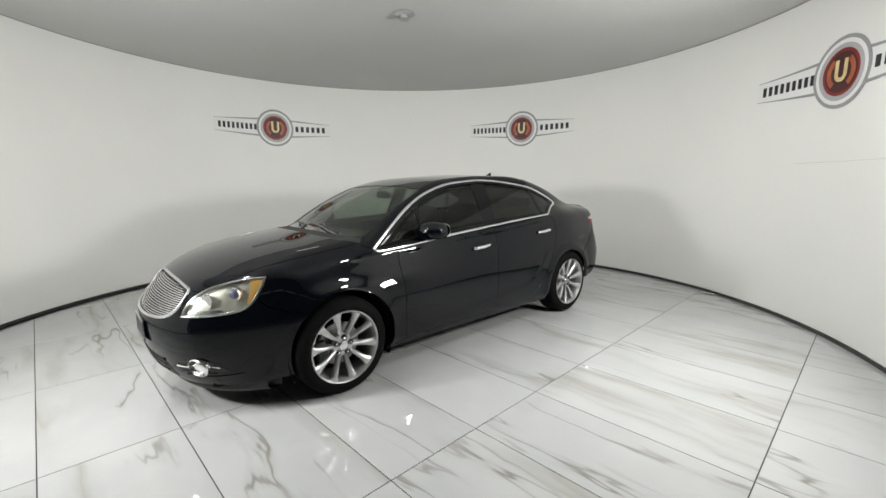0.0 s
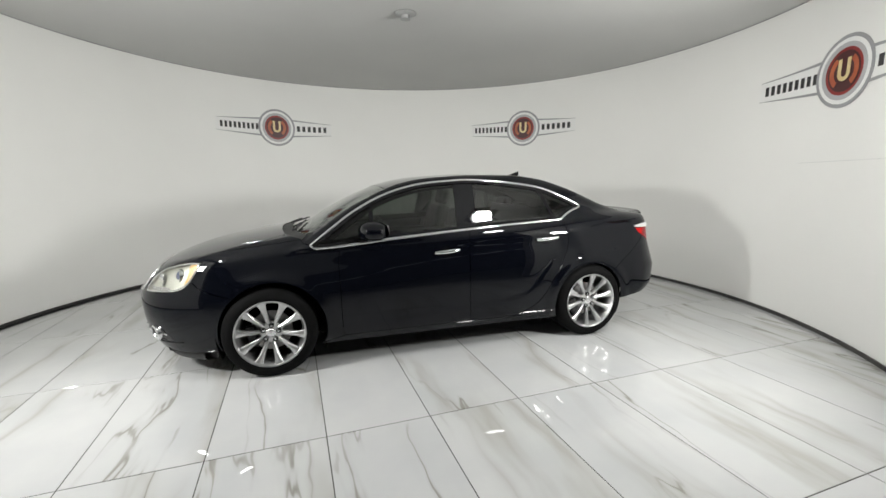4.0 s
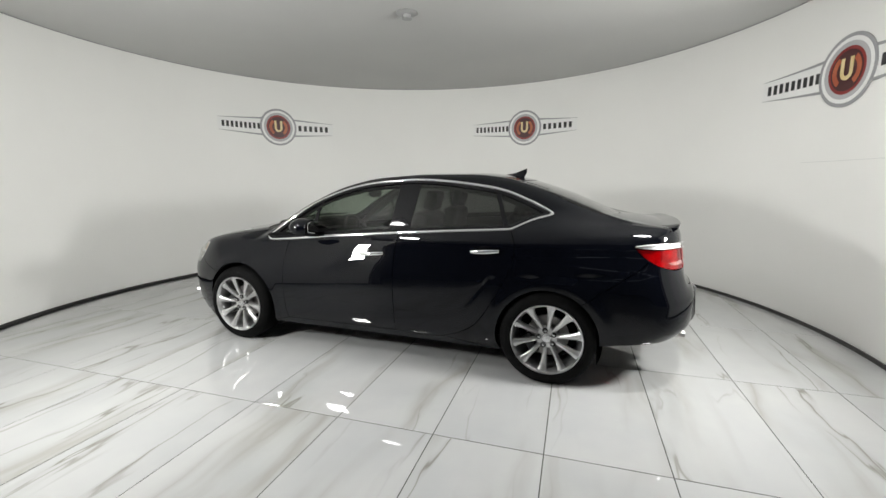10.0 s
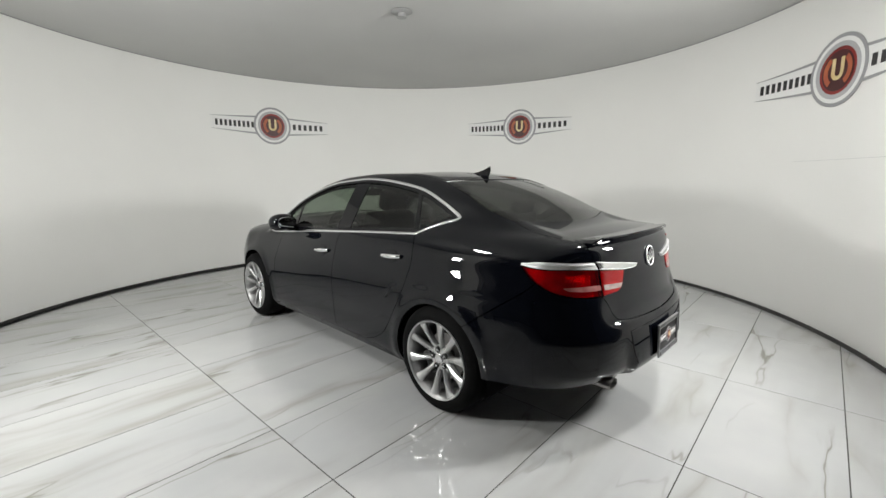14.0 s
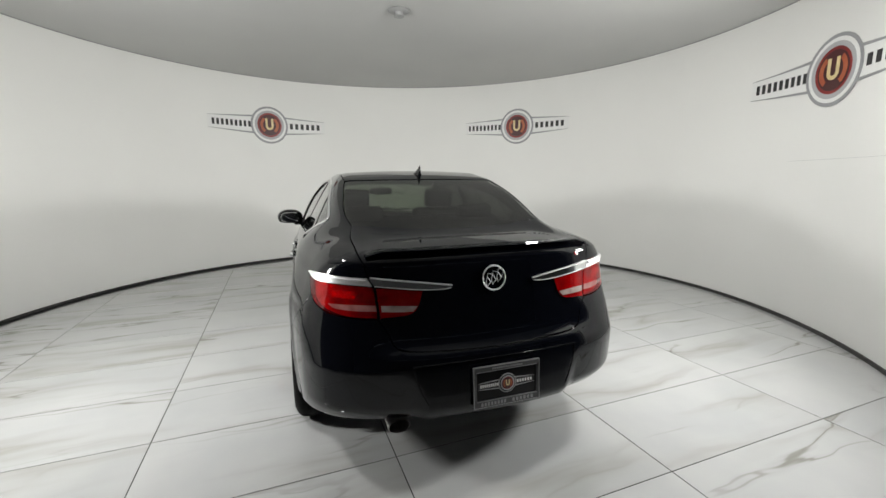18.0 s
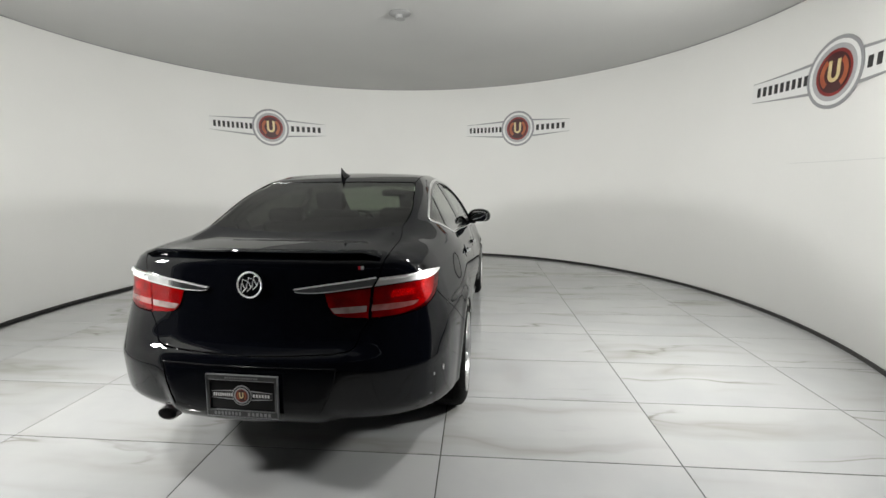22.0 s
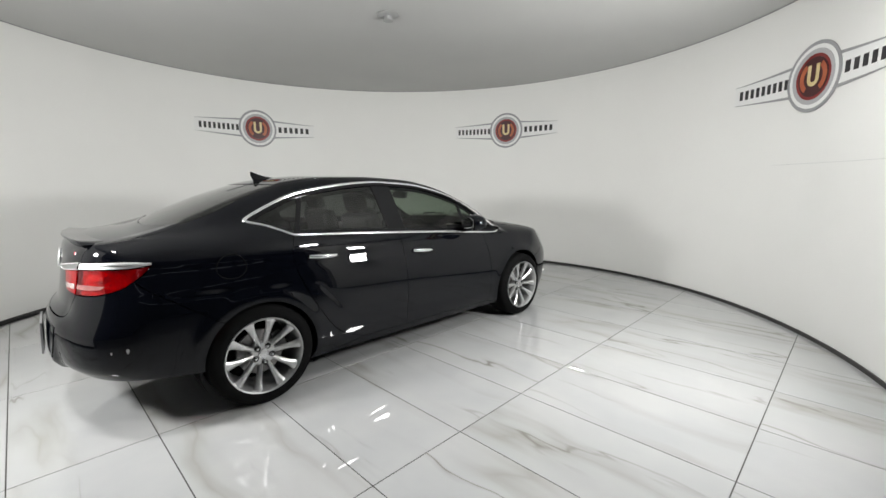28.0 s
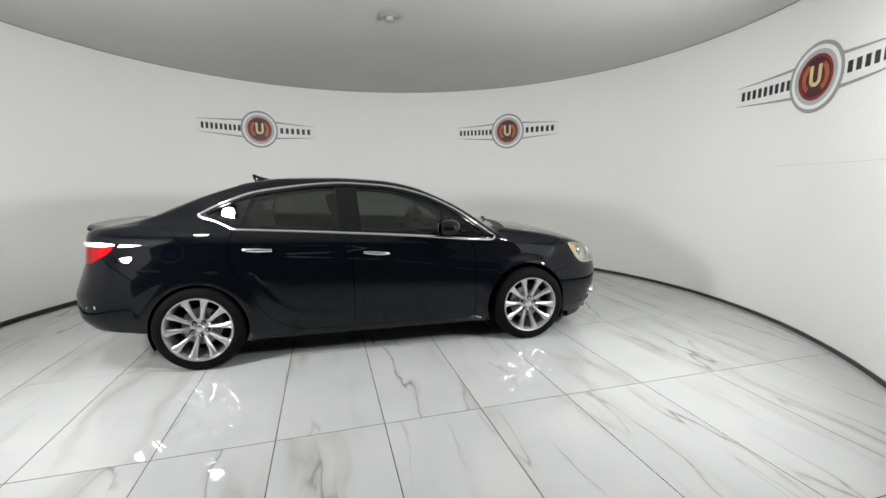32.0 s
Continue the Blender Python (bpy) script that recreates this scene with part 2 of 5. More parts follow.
bm = bmesh.new()
box(bm, -5.2, 9.2, -9.2, 4.6, -0.16, -0.05)
tagged(part("ground", bm, MAT["concrete"], None), "dark concrete slab below the turntable", "floor", kind="structure")


# ---- the turntable floor ----
CAR_X, CAR_Y = 0.1674, -0.0941          # the turning axis in the car's space
GRID_X, GRID_Y, GRID_TURN, TILE_W, TILE_L = 0.4453 - CAR_X, 0.5143 + 0.0941, 2.312, 0.6066, 1.2094
DISC_R = 3.895


def clipped(poly, r, steps=220):
    """A convex polygon cut to a circle about the origin."""
    for k in range(steps):
        a = 2 * math.pi * (k + 0.5) / steps
        n = Vector((math.cos(a), math.sin(a)))
        out = []
        for i, p in enumerate(poly):
            q = poly[(i + 1) % len(poly)]
            dp, dq = p.dot(n) - r, q.dot(n) - r
            if dp <= 0:
                out.append(p)
            if dp * dq < 0:
                out.append(p + (q - p) * (dp / (dp - dq)))
        poly = out
        if len(poly) < 3:
            return []
    return poly


def tile_mesh(poly, centre):
    bm = bmesh.new()
    n = len(poly)
    mid = sum(poly, Vector((0, 0))) / n
    rings = []
    for inset, z in ((0.0, -0.010), (0.0, -0.0011), (0.0011, 0.0)):
        rings.append([bm.verts.new((*(p + (mid - p).normalized() * inset - centre), z)) for p in poly])
    for a, b in zip(rings, rings[1:]):
        for i in range(n):
            j = (i + 1) % n
            bm.faces.new((a[i], a[j], b[j], b[i]))
    bm.faces.new(rings[-1])
    bmesh.ops.recalc_face_normals(bm, faces=bm.faces)
    me = bpy.data.meshes.new("tile")
    bm.to_mesh(me)
    bm.free()
    me.materials.append(MAT["tile"])
    return me


bm = bmesh.new()
lathe(bm, [(DISC_R, -0.045), (DISC_R, -0.0013)], 180)
floor = tagged(part("floor", bm, MAT["grout"], None, smooth=0), "turning round floor of polished white marble tiles with grey veins", "floor", kind="structure")


def lay_tiles():
    turn = Matrix.Rotation(radians(GRID_TURN), 2)
    whole = None
    half = Vector((TILE_W / 2, TILE_L / 2))
    for i in range(-9, 9):
        for j in range(-5, 5):
            c = Vector(((i + 0.5) * TILE_W, (j + 0.5) * TILE_L))
            w, l = TILE_W / 2 - 0.0026, TILE_L / 2 - 0.0026
            corners = [turn @ (c + Vector((a * w, b * l))) + Vector((GRID_X, GRID_Y)) for a, b in ((-1, -1), (1, -1), (1, 1), (-1, 1))]
            mid = turn @ c + Vector((GRID_X, GRID_Y))
            if max(p.length for p in corners) < DISC_R:
                poly = corners
                if whole is None:
                    whole = tile_mesh([Vector((a * w, b * l)) for a, b in ((-1, -1), (1, -1), (1, 1), (-1, 1))], Vector((0, 0)))
                ob = new("tile", whole)
                ob.matrix_basis = pose(mid.x, mid.y, 0, 0, 0, GRID_TURN)
            else:
                poly = clipped(corners, DISC_R)
                if len(poly) < 3:
                    continue
                back = turn.transposed()
                ob = new("tile", tile_mesh([back @ (p - mid) for p in poly], Vector((0, 0))))
                ob.matrix_basis = pose(mid.x, mid.y, 0, 0, 0, GRID_TURN)
            ob.parent = floor


# ---- the emblems on the wall ----
def on_wall(u, v, deg, lift):
    a = radians(deg) - u / ROOM_R
    r = ROOM_R - lift
    return (ROOM_X + r * math.cos(a), ROOM_Y + r * math.sin(a), 2.31 + v)


def wall_shape(name, loop, deg, lift, mat, parent, label="", thick=0.004, at=on_wall):
    """A flat cut-out, given in metres across and up, laid on the round wall; points run in (inner, outer) pairs along it."""
    bm = bmesh.new()
    rows = []
    for (u0, v0), (u1, v1) in loop:
        rows.append([bm.verts.new(at(u, v, deg, l)) for u, v, l in ((u0, v0, lift - thick), (u0, v0, lift), (u1, v1, lift), (u1, v1, lift - thick))])
    for a, b in zip(rows, rows[1:]):
        for k in range(3):
            bm.faces.new((a[k], a[k + 1], b[k + 1], b[k]))
    if loop[0] != loop[-1]:
        bm.faces.new(rows[0])
        bm.faces.new(rows[-1])
    bmesh.ops.remove_doubles(bm, verts=bm.verts, dist=1e-5)
    return part(name, bm, mat, parent, label, smooth=0)


def ring_loop(r0, r1, a0=0, a1=360, steps=64, cx=0.0, cy=0.0):
    out = []
    for i in range(steps + 1):
        a = radians(a0 + (a1 - a0) * i / steps)
        out.append(((cx + r0 * math.cos(a), cy + r0 * math.sin(a)), (cx + r1 * math.cos(a), cy + r1 * math.sin(a))))
    return out


def line_loop(a, b, wa, wb, steps=14):
    """A straight tapering stroke."""
    out = []
    dx, dy = b[0] - a[0], b[1] - a[1]
    n = math.hypot(dx, dy)
    nx, ny = -dy / n, dx / n
    for i in range(steps + 1):
        t = i / steps
        x, y, w = a[0] + dx * t, a[1] + dy * t, (wa + (wb - wa) * t) / 2
        out.append(((x + nx * w, y + ny * w), (x - nx * w, y - ny * w)))
    return out


def emblem_parts(sign, deg, k=1.0, at=on_wall, base=0.0, dark=False):
    """The round badge with its two tapered wings; k scales it."""
    def put(name, loop, lift, mat, label=""):
        scaled = [((a[0] * k, a[1] * k), (b[0] * k, b[1] * k)) for a, b in loop]
        wall_shape(name, scaled, deg, base + lift * min(1, k * 4), MAT[mat], sign, label, 0.004 * min(1, k * 4), at)
    edge, face = ("sign_pale", "sign_black") if dark else ("sign_grey", "sign_white")
    for side, far in ((-1, -0.95), (1, 0.93)):
        put("wing", line_loop((side * 0.20, 0.0), (far, 0.0), 0.26, 0.17), 0.004, face, "white tapering wing")
        for up in (-1, 1):
            put("wing_edge", line_loop((side * 0.20, up * 0.136), (far, up * 0.095), 0.028, 0.004), 0.007, edge, "grey tapering edge stripe")
    put("outer_ring", ring_loop(0.269, 0.300), 0.009, edge, "grey outer ring")
    put("white_ring", ring_loop(0.234, 0.269), 0.011, face, "white ring")
    put("inner_ring", ring_loop(0.196, 0.235), 0.013, "sign_pale", "pale grey inner ring")
    put("disc", ring_loop(0.0001, 0.197), 0.011, "sign_red", "dark red disc")
    put("core", ring_loop(0.0001, 0.168), 0.013, "sign_maroon", "dark maroon centre")
    put("arc", ring_loop(0.105, 0.150, 128, 232, 20), 0.015, "sign_orange", "orange arc")
    put("arc", ring_loop(0.105, 0.150, -52, 52, 20), 0.015, "sign_orange", "orange arc")
    put("horseshoe", [((-0.030, 0.105), (-0.064, 0.105))] + ring_loop(0.030, 0.064, 180, 360, 16, 0, -0.015) + [((0.030, 0.105), (0.064, 0.105))], 0.018, "sign_gold", "gold horseshoe shape")
    ink = "sign_white" if dark else "sign_black"
    for x0, x1, n in ((-0.905, -0.285, 9), (0.315, 0.86, 6)):
        pitch = (x1 - x0) / n
        for i in range(n):
            x = x0 + pitch * (i + 0.5)
            put("bar", line_loop((x, -0.046), (x, 0.046), pitch * 0.54, pitch * 0.54, 1), 0.008, ink)


def wall_emblem(deg):
    sign = tagged(empty("wall_sign"), "round red and grey emblem with tapered wings on the white wall", "sign", group="wall signs")
    emblem_parts(sign, deg)
    return sign


for deg in (121.4, 55.9, -11.8):
    wall_emblem(deg)

# ---- panel lamps on brackets beside the opening ----
for x, y in LAMPS:
    m = LAMP_POSE(x, y)
    bm = bmesh.new()
    for x0, x1, y0, y1 in ((-0.145, 0.145, 0.175, 0.195), (-0.145, 0.145, -0.195, -0.175), (-0.145, -0.128, -0.174, 0.174), (0.128, 0.145, -0.174, 0.174)):
        box(bm, x0, x1, y0, y1, -0.075, -0.02, 0.004, m)
    box(bm, -0.14, 0.14, -0.19, 0.19, -0.019, 0.004, 0.004, m)
    out = Vector((x - ROOM_X, y - ROOM_Y, 0)).normalized() * (ROOM_R - 0.004)
    tube(bm, [m @ Vector((0, 0, 0.002)), Vector((ROOM_X + out.x, ROOM_Y + out.y, 1.74))], 0.02, 10)
    lamp = tagged(part("wall_lamp", bm, MAT["ceiling"], None), "flat panel lamp on a wall bracket beside the opening", "lamp", group="wall lamps")
    bm = bmesh.new()
    box(bm, -0.126, 0.126, -0.173, 0.173, -0.071, -0.059, 0.002, m)
    part("diffuser", bm, MAT["lamp_glow"], lamp, "glowing flat diffuser")

# ---- round panel lamps in dark frames on the ceiling ----
for x in (-2.05, 2.05):
    bm = bmesh.new()
    box(bm, x - 0.20, x + 0.20, -2.12 - 0.20, -2.12 + 0.20, ROOM_H - 0.030, ROOM_H - 0.001, 0.006)
    lamp = tagged(part("ceiling_lamp", bm, MAT["rubber_base"], None), "round glowing panel lamp in a dark square frame on the ceiling", "lamp", group="ceiling lamps")
    bm = bmesh.new()
    lathe(bm, [(0.02, 0.0), (0.152, 0.0), (0.144, -0.016), (0.02, -0.018)], 48, Matrix.Translation((x, -2.12, ROOM_H - 0.031)))
    part("diffuser", bm, MAT["panel_glow"], lamp, "glowing round diffuser")

# ---- strip lamps under the ceiling of the dark bay ----
for x in (-0.2, 1.3, 2.8, 4.3, 5.8, 7.3):
    bm = bmesh.new()
    box(bm, x - 0.56, x + 0.56, -8.55, -8.35, 3.32, 3.40, 0.006)
    for d in (-0.45, 0.45):
        tube(bm, [(x + d, -8.45, 3.39), (x + d, -8.45, 3.601)], 0.008, 6)
    lamp = tagged(part("strip_lamp", bm, MAT["rubber_base"], None), "long strip lamp hung under the dark ceiling of the bay", "lamp", group="strip lamps")
    bm = bmesh.new()
    box(bm, x - 0.54, x + 0.54, -8.36, -8.325, 3.30, 3.39, 0.006)
    part("diffuser", bm, MAT["strip_glow"], lamp, "glowing strip diffuser")

# ---- sprinkler plate on the ceiling ----
bm = bmesh.new()
m = Matrix.Translation((0.08, 0.38, ROOM_H - 0.001)) @ Matrix.Rotation(math.pi, 4, "X")
lathe(bm, [(0.02, 0.0), (0.105, 0.0), (0.110, 0.008), (0.095, 0.016), (0.040, 0.020), (0.036, 0.048), (0.028, 0.052), (0.01, 0.052)], 32, m)
lathe(bm, [(0.01, 0.05), (0.052, 0.056), (0.052, 0.060), (0.01, 0.062)], 24, m)
tagged(part("ceiling_fitting", bm, MAT["fitting"], None), "small round grey fitting on the ceiling", "ceiling fitting")
# ---- the car's body as one smooth solid: f < 0 inside, in the car's own space (x forward, y to its left) ----
def smooth_line(pts):
    """A smooth monotone-friendly cubic through (x, y) pairs, as a function."""
    px = np.array([p[0] for p in pts], float)
    py = np.array([p[1] for p in pts], float)
    order = np.argsort(px)
    px, py = px[order], py[order]
    h, d = np.diff(px), np.diff(py) / np.diff(px)
    m = np.zeros(len(px))
    m[0], m[-1] = d[0], d[-1]
    w1, w2 = 2 * h[1:] + h[:-1], h[1:] + 2 * h[:-1]
    same = d[:-1] * d[1:] > 0
    safe = np.where(same, d[:-1] * d[1:], 1.0)
    m[1:-1] = np.where(same, (w1 + w2) * safe / np.where(same, w1 * d[1:] + w2 * d[:-1], 1.0), 0.0)

    def at(x):
        x = np.asarray(x, float)
        i = np.clip(np.searchsorted(px, x) - 1, 0, len(px) - 2)
        u = (np.clip(x, px[0], px[-1]) - px[i]) / h[i]
        u2, u3 = u * u, u * u * u
        inside = (2 * u3 - 3 * u2 + 1) * py[i] + (u3 - 2 * u2 + u) * h[i] * m[i] + (3 * u2 - 2 * u3) * py[i + 1] + (u3 - u2) * h[i] * m[i + 1]
        return inside + np.where(x < px[0], (x - px[0]) * m[0], 0) + np.where(x > px[-1], (x - px[-1]) * m[-1], 0)
    return at


deck_line = smooth_line([(2.34, 0.64), (2.29, 0.69), (2.2, 0.765), (2.1, 0.825), (2.0, 0.868), (1.84, 0.918), (1.57, 0.974), (1.36, 1.005), (1.14, 1.035),
                         (0.9, 1.055), (0.4, 1.05), (-0.6, 1.08), (-1.4, 1.125), (-1.75, 1.128), (-1.9, 1.120), (-2.0, 1.111), (-2.1, 1.100), (-2.2, 1.088), (-2.34, 1.066)])
roof_line = smooth_line([(1.5, 0.78), (1.05, 1.055), (0.92, 1.14), (0.71, 1.258), (0.404, 1.380), (0.1, 1.442), (-0.1, 1.457), (-0.32, 1.468), (-0.69, 1.467),
                         (-1.01, 1.433), (-1.10, 1.412), (-1.36, 1.333), (-1.64, 1.220), (-1.78, 1.155), (-2.1, 1.0)])
half_width = smooth_line([(2.4, 0.80), (2.1, 0.845), (1.7, 0.885), (1.34, 0.900), (0.8, 0.888), (0.0, 0.886), (-0.8, 0.889), (-1.34, 0.897), (-1.8, 0.868), (-2.05, 0.825), (-2.35, 0.76)])
side_shape = smooth_line([(0.0, -0.16), (0.13, -0.085), (0.2, -0.055), (0.28, -0.022), (0.4, -0.006), (0.53, 0.0), (0.65, -0.004), (0.75, -0.018), (0.82, -0.036), (0.9, -0.060),
                          (0.96, -0.086), (1.02, -0.133), (1.1, -0.21), (1.3, -0.5)])
glass_lean = smooth_line([(0.9, 0.825), (1.0, 0.781), (1.1, 0.732), (1.2, 0.680), (1.3, 0.624), (1.4, 0.560), (1.5, 0.490)])
belt_height = smooth_line([(2.3, 0.86), (1.0, 0.93), (0.4, 0.972), (-0.2, 1.012), (-0.72, 1.04), (-1.1, 1.055), (-2.3, 1.06)])
nose_line = smooth_line([(0.0, 2.10), (0.13, 2.18), (0.2, 2.25), (0.3, 2.305), (0.45, 2.338), (0.55, 2.342), (0.62, 2.325), (0.7, 2.285), (0.78, 2.23), (0.9, 2.13), (1.1, 1.95)])
tail_line = smooth_line([(0.2, -2.12), (0.33, -2.255), (0.38, -2.318), (0.43, -2.346), (0.52, -2.340), (0.6, -2.331), (0.655, -2.318), (0.69, -2.285), (0.73, -2.262), (0.83, -2.243),
                         (0.95, -2.226), (1.03, -2.215), (1.1, -2.21), (1.3, -2.18)])
scoop_line = smooth_line([(0.9, 0.30), (0.567, 0.314), (0.116, 0.349), (-0.33, 0.379), (-0.595, 0.409), (-0.725, 0.455), (-0.811, 0.537), (-0.862, 0.605), (-0.95, 0.70), (-1.2, 0.72)])
HUB_X, HUB_Z, ARCH = 1.3425, 0.325, 0.372


def smax(a, b, k):
    h = np.clip(0.5 + 0.5 * (a - b) / k, 0, 1)
    return b + (a - b) * h + k * h * (1 - h)


def step(a, b, x):
    u = np.clip((x - a) / (b - a), 0, 1)
    return u * u * (3 - 2 * u)


def solid(p):
    x, y, z = p[..., 0], np.abs(p[..., 1]), p[..., 2]
    # lower body
    zs = z - (belt_height(x) - 0.98) * step(0.45, 0.95, z)
    side = half_width(x) + side_shape(zs) - 0.026 * step(-1.1, -1.9, x) * step(0.66, 0.95, z)
    side = side - 0.040 * step(-0.1, 1.3, x) * step(0.58, 0.88, z) * (1 - 0.8 * step(1.4, 1.9, x))
    for hub in (HUB_X, -HUB_X):
        r = np.hypot(x - hub, z - HUB_Z)
        side = side + 0.010 * np.exp(-((r - 0.385) / 0.045) ** 2) * step(0.15, 0.28, z)
    crest = 0.925 + 0.045 * step(0.6, -1.4, x)
    side = side + 0.005 * np.exp(-((z - crest) / 0.042) ** 2) * step(0.9, -0.6, x) * step(-2.25, -1.9, x)
    low = scoop_line(x)
    side = side - 0.0045 * step(0.85, 0.25, x) * step(low - 0.022, low + 0.045, z) * (1 - step(low + 0.03, np.maximum(0.68, low + 0.04), z))
    top = deck_line(x + 0.10 * y * y * step(1.5, 2.1, x)) - 0.085 * y * y * step(0.6, 1.2, x) - 0.05 * y * y * step(-1.2, -1.7, x)
    nose = nose_line(z) - 0.43 * y ** 2 - 0.9 * y ** 6
    tail = tail_line(z) + 0.18 * y ** 2 + 0.50 * y ** 6
    straight = -2.331 + (np.clip(z, 0.6, 0.83) - 0.6) * 0.3826
    tail = tail + (straight - tail_line(z)) * step(0.40, 0.62, y) * (z > 0.6) * (z < 0.83)
    # a flat plate field in the bumper, with flanks that draw in towards the floor
    wide = 0.36 + 0.35 * np.clip(z - 0.44, 0, 0.2)
    tail = tail + 0.16 * step(wide - 0.03, wide + 0.05, y) * np.clip(0.60 - z, 0, 0.22)
    low = smax(smax(y - side, z - top, 0.09), smax(x - nose, tail - x, 0.02), 0.07)
    low = smax(low, 0.13 + 0.18 * step(-1.7, -2.25, x) - z, 0.03)
    # cabin
    lean = glass_lean(z) - 0.022 * step(0.0, 1.2, x) * (1 - step(0.95, 1.25, z)) - 0.19 * np.clip(-x - 0.85, 0, None) ** 2
    xe = x + 0.13 * y * y * step(-0.1, 0.6, x) - 0.09 * y * y * step(-0.7, -1.3, x)
    cap = roof_line(xe) - (0.065 - 0.015 * step(0.0, 0.6, x)) * y * y
    cabin = smax(y - lean, (z - cap) * 0.85, 0.055)
    cabin = smax(cabin, belt_height(x) - 0.02 - z, 0.02)
    cabin = smax(cabin, -2.02 - x, 0.02)
    return -smax(-low, -cabin, 0.028 + 0.065 * step(-0.95, -1.4, x) * step(0.40, 0.58, y))


# every place on the body has two numbers: s along the car, which fans out round nose and tail, and w up its side and over its top
FAN, AXIS, SR, WR = 1.35, 0.62, 0.9, 0.75


def to_sw(p):
    p = np.atleast_2d(np.asarray(p, float))
    x, y, z = p[:, 0], p[:, 1], p[:, 2]
    past = np.clip(np.abs(x) - FAN, 0, None)
    s = np.where(past > 0, np.sign(x) * (FAN + SR * np.arctan2(past, y)), x)
    w = np.where(z > AXIS, AXIS + WR * np.arctan2(z - AXIS, np.hypot(past, y)), z)
    return np.stack([s, w], -1)


def rays_sw(q):
    s, w = q[:, 0], q[:, 1]
    phi = np.clip(np.abs(s) - FAN, 0, None) / SR
    psi = np.clip(w - AXIS, 0, None) / WR
    eye = np.stack([np.clip(s, -FAN, FAN), 0 * s, np.minimum(w, AXIS)], -1)
    way = np.stack([np.sign(s) * np.sin(phi) * np.cos(psi), np.cos(phi) * np.cos(psi), np.sin(psi)], -1)
    return eye, way


def cast(eye, way, far=1.6):
    lo, hi = np.zeros(len(eye)), np.full(len(eye), far)
    for _ in range(40):
        mid = (lo + hi) / 2
        out = solid(eye + way * mid[:, None]) > 0
        hi, lo = np.where(out, mid, hi), np.where(out, lo, mid)
    return eye + way * lo[:, None]


def on_body(q, field="sw"):
    q = np.asarray(q, float)
    if field == "sw":
        return cast(*rays_sw(q))
    eye = np.stack([q[:, 0], q[:, 1], np.full(len(q), 0.5)], -1)
    return cast(eye, np.tile((0.0, 0.0, 1.0), (len(q), 1)))


def slope(p, e=0.004):
    n = np.stack([solid(p + np.eye(3)[i] * e) - solid(p - np.eye(3)[i] * e) for i in range(3)], -1)
    return n / np.linalg.norm(n, axis=1)[:, None]


# ---- panels cut from the body ----
from mathutils.geometry import delaunay_2d_cdt


def snap(p):
    """Moves rough points onto the body."""
    p = np.atleast_2d(np.asarray(p, float)).copy()
    for _ in range(4):
        e = 0.003
        g = np.stack([solid(p + np.eye(3)[i] * e) - solid(p - np.eye(3)[i] * e) for i in range(3)], -1) / (2 * e)
        p -= g * (solid(p) / np.maximum((g * g).sum(1), 0.05))[:, None]
    return p


def flow(pts, gap=0.02):
    """Even points along a smooth curve through the given ones."""
    pts = np.asarray(pts, float)
    if len(pts) == 2:
        n = max(1, int(np.linalg.norm(pts[1] - pts[0]) / gap))
        return pts[0] + (pts[1] - pts[0]) * np.linspace(0, 1, n + 1)[:, None]
    ext = np.vstack([2 * pts[0] - pts[1], pts, 2 * pts[-1] - pts[-2]])
    out = []
    for i in range(1, len(ext) - 2):
        a, b, c, d = ext[i - 1:i + 3]
        n = max(2, int(np.linalg.norm(c - b) / gap) + 1)
        for u in np.arange(n) / n:
            out.append(0.5 * (2 * b + (c - a) * u + (2 * a - 5 * b + 4 * c - d) * u ** 2 + (3 * b - a - 3 * c + d) * u ** 3))
    out.append(pts[-1])
    return np.array(out)


def edge(*pts, gap=0.02):
    """A seam on the body's left half, as points on its surface."""
    q = to_sw(snap(pts))
    p = on_body(flow(q, gap))
    p[np.abs(p[:, 1]) < 2e-3, 1] = 0.0
    return p


def joined(*seams):
    """One closed outline from seams laid end to end."""
    out = []
    for s in seams:
        for p in s:
            if not out or np.linalg.norm(out[-1] - p) > 0.004:
                out.append(p)
    if np.linalg.norm(out[0] - out[-1]) < 0.004:
        out.pop()
    return np.array(out)


def to_field(p, field):
    return to_sw(p) if field == "sw" else p[:, :2].copy()


def inset(q, d, keep=None):
    """A closed 2D outline drawn in by d."""
    area = np.sum(q[:, 0] * np.roll(q[:, 1], -1) - np.roll(q[:, 0], -1) * q[:, 1])
    t1 = q - np.roll(q, 1, 0)
    t2 = np.roll(q, -1, 0) - q
    t1 /= np.maximum(np.linalg.norm(t1, axis=1), 1e-9)[:, None]
    t2 /= np.maximum(np.linalg.norm(t2, axis=1), 1e-9)[:, None]
    n1, n2 = np.stack([-t1[:, 1], t1[:, 0]], -1), np.stack([-t2[:, 1], t2[:, 0]], -1)
    n = n1 + n2
    n /= np.maximum(np.linalg.norm(n, axis=1), 1e-6)[:, None]
    k = np.clip(1 / np.maximum((n * n1).sum(1), 0.4), 1, 2.2)
    out = q + n * (d * np.sign(area) * k)[:, None]
    if keep is not None:
        out[keep] = q[keep]
    return out


def inside(q, poly):
    x, y = q[:, 0], q[:, 1]
    r = np.zeros(len(q), bool)
    for (ax, ay), (bx, by) in zip(poly, np.roll(poly, -1, 0)):
        c = (ay > y) != (by > y)
        r ^= c & (x < (bx - ax) * (y - ay) / (by - ay if by != ay else 1e-9) + ax)
    return r


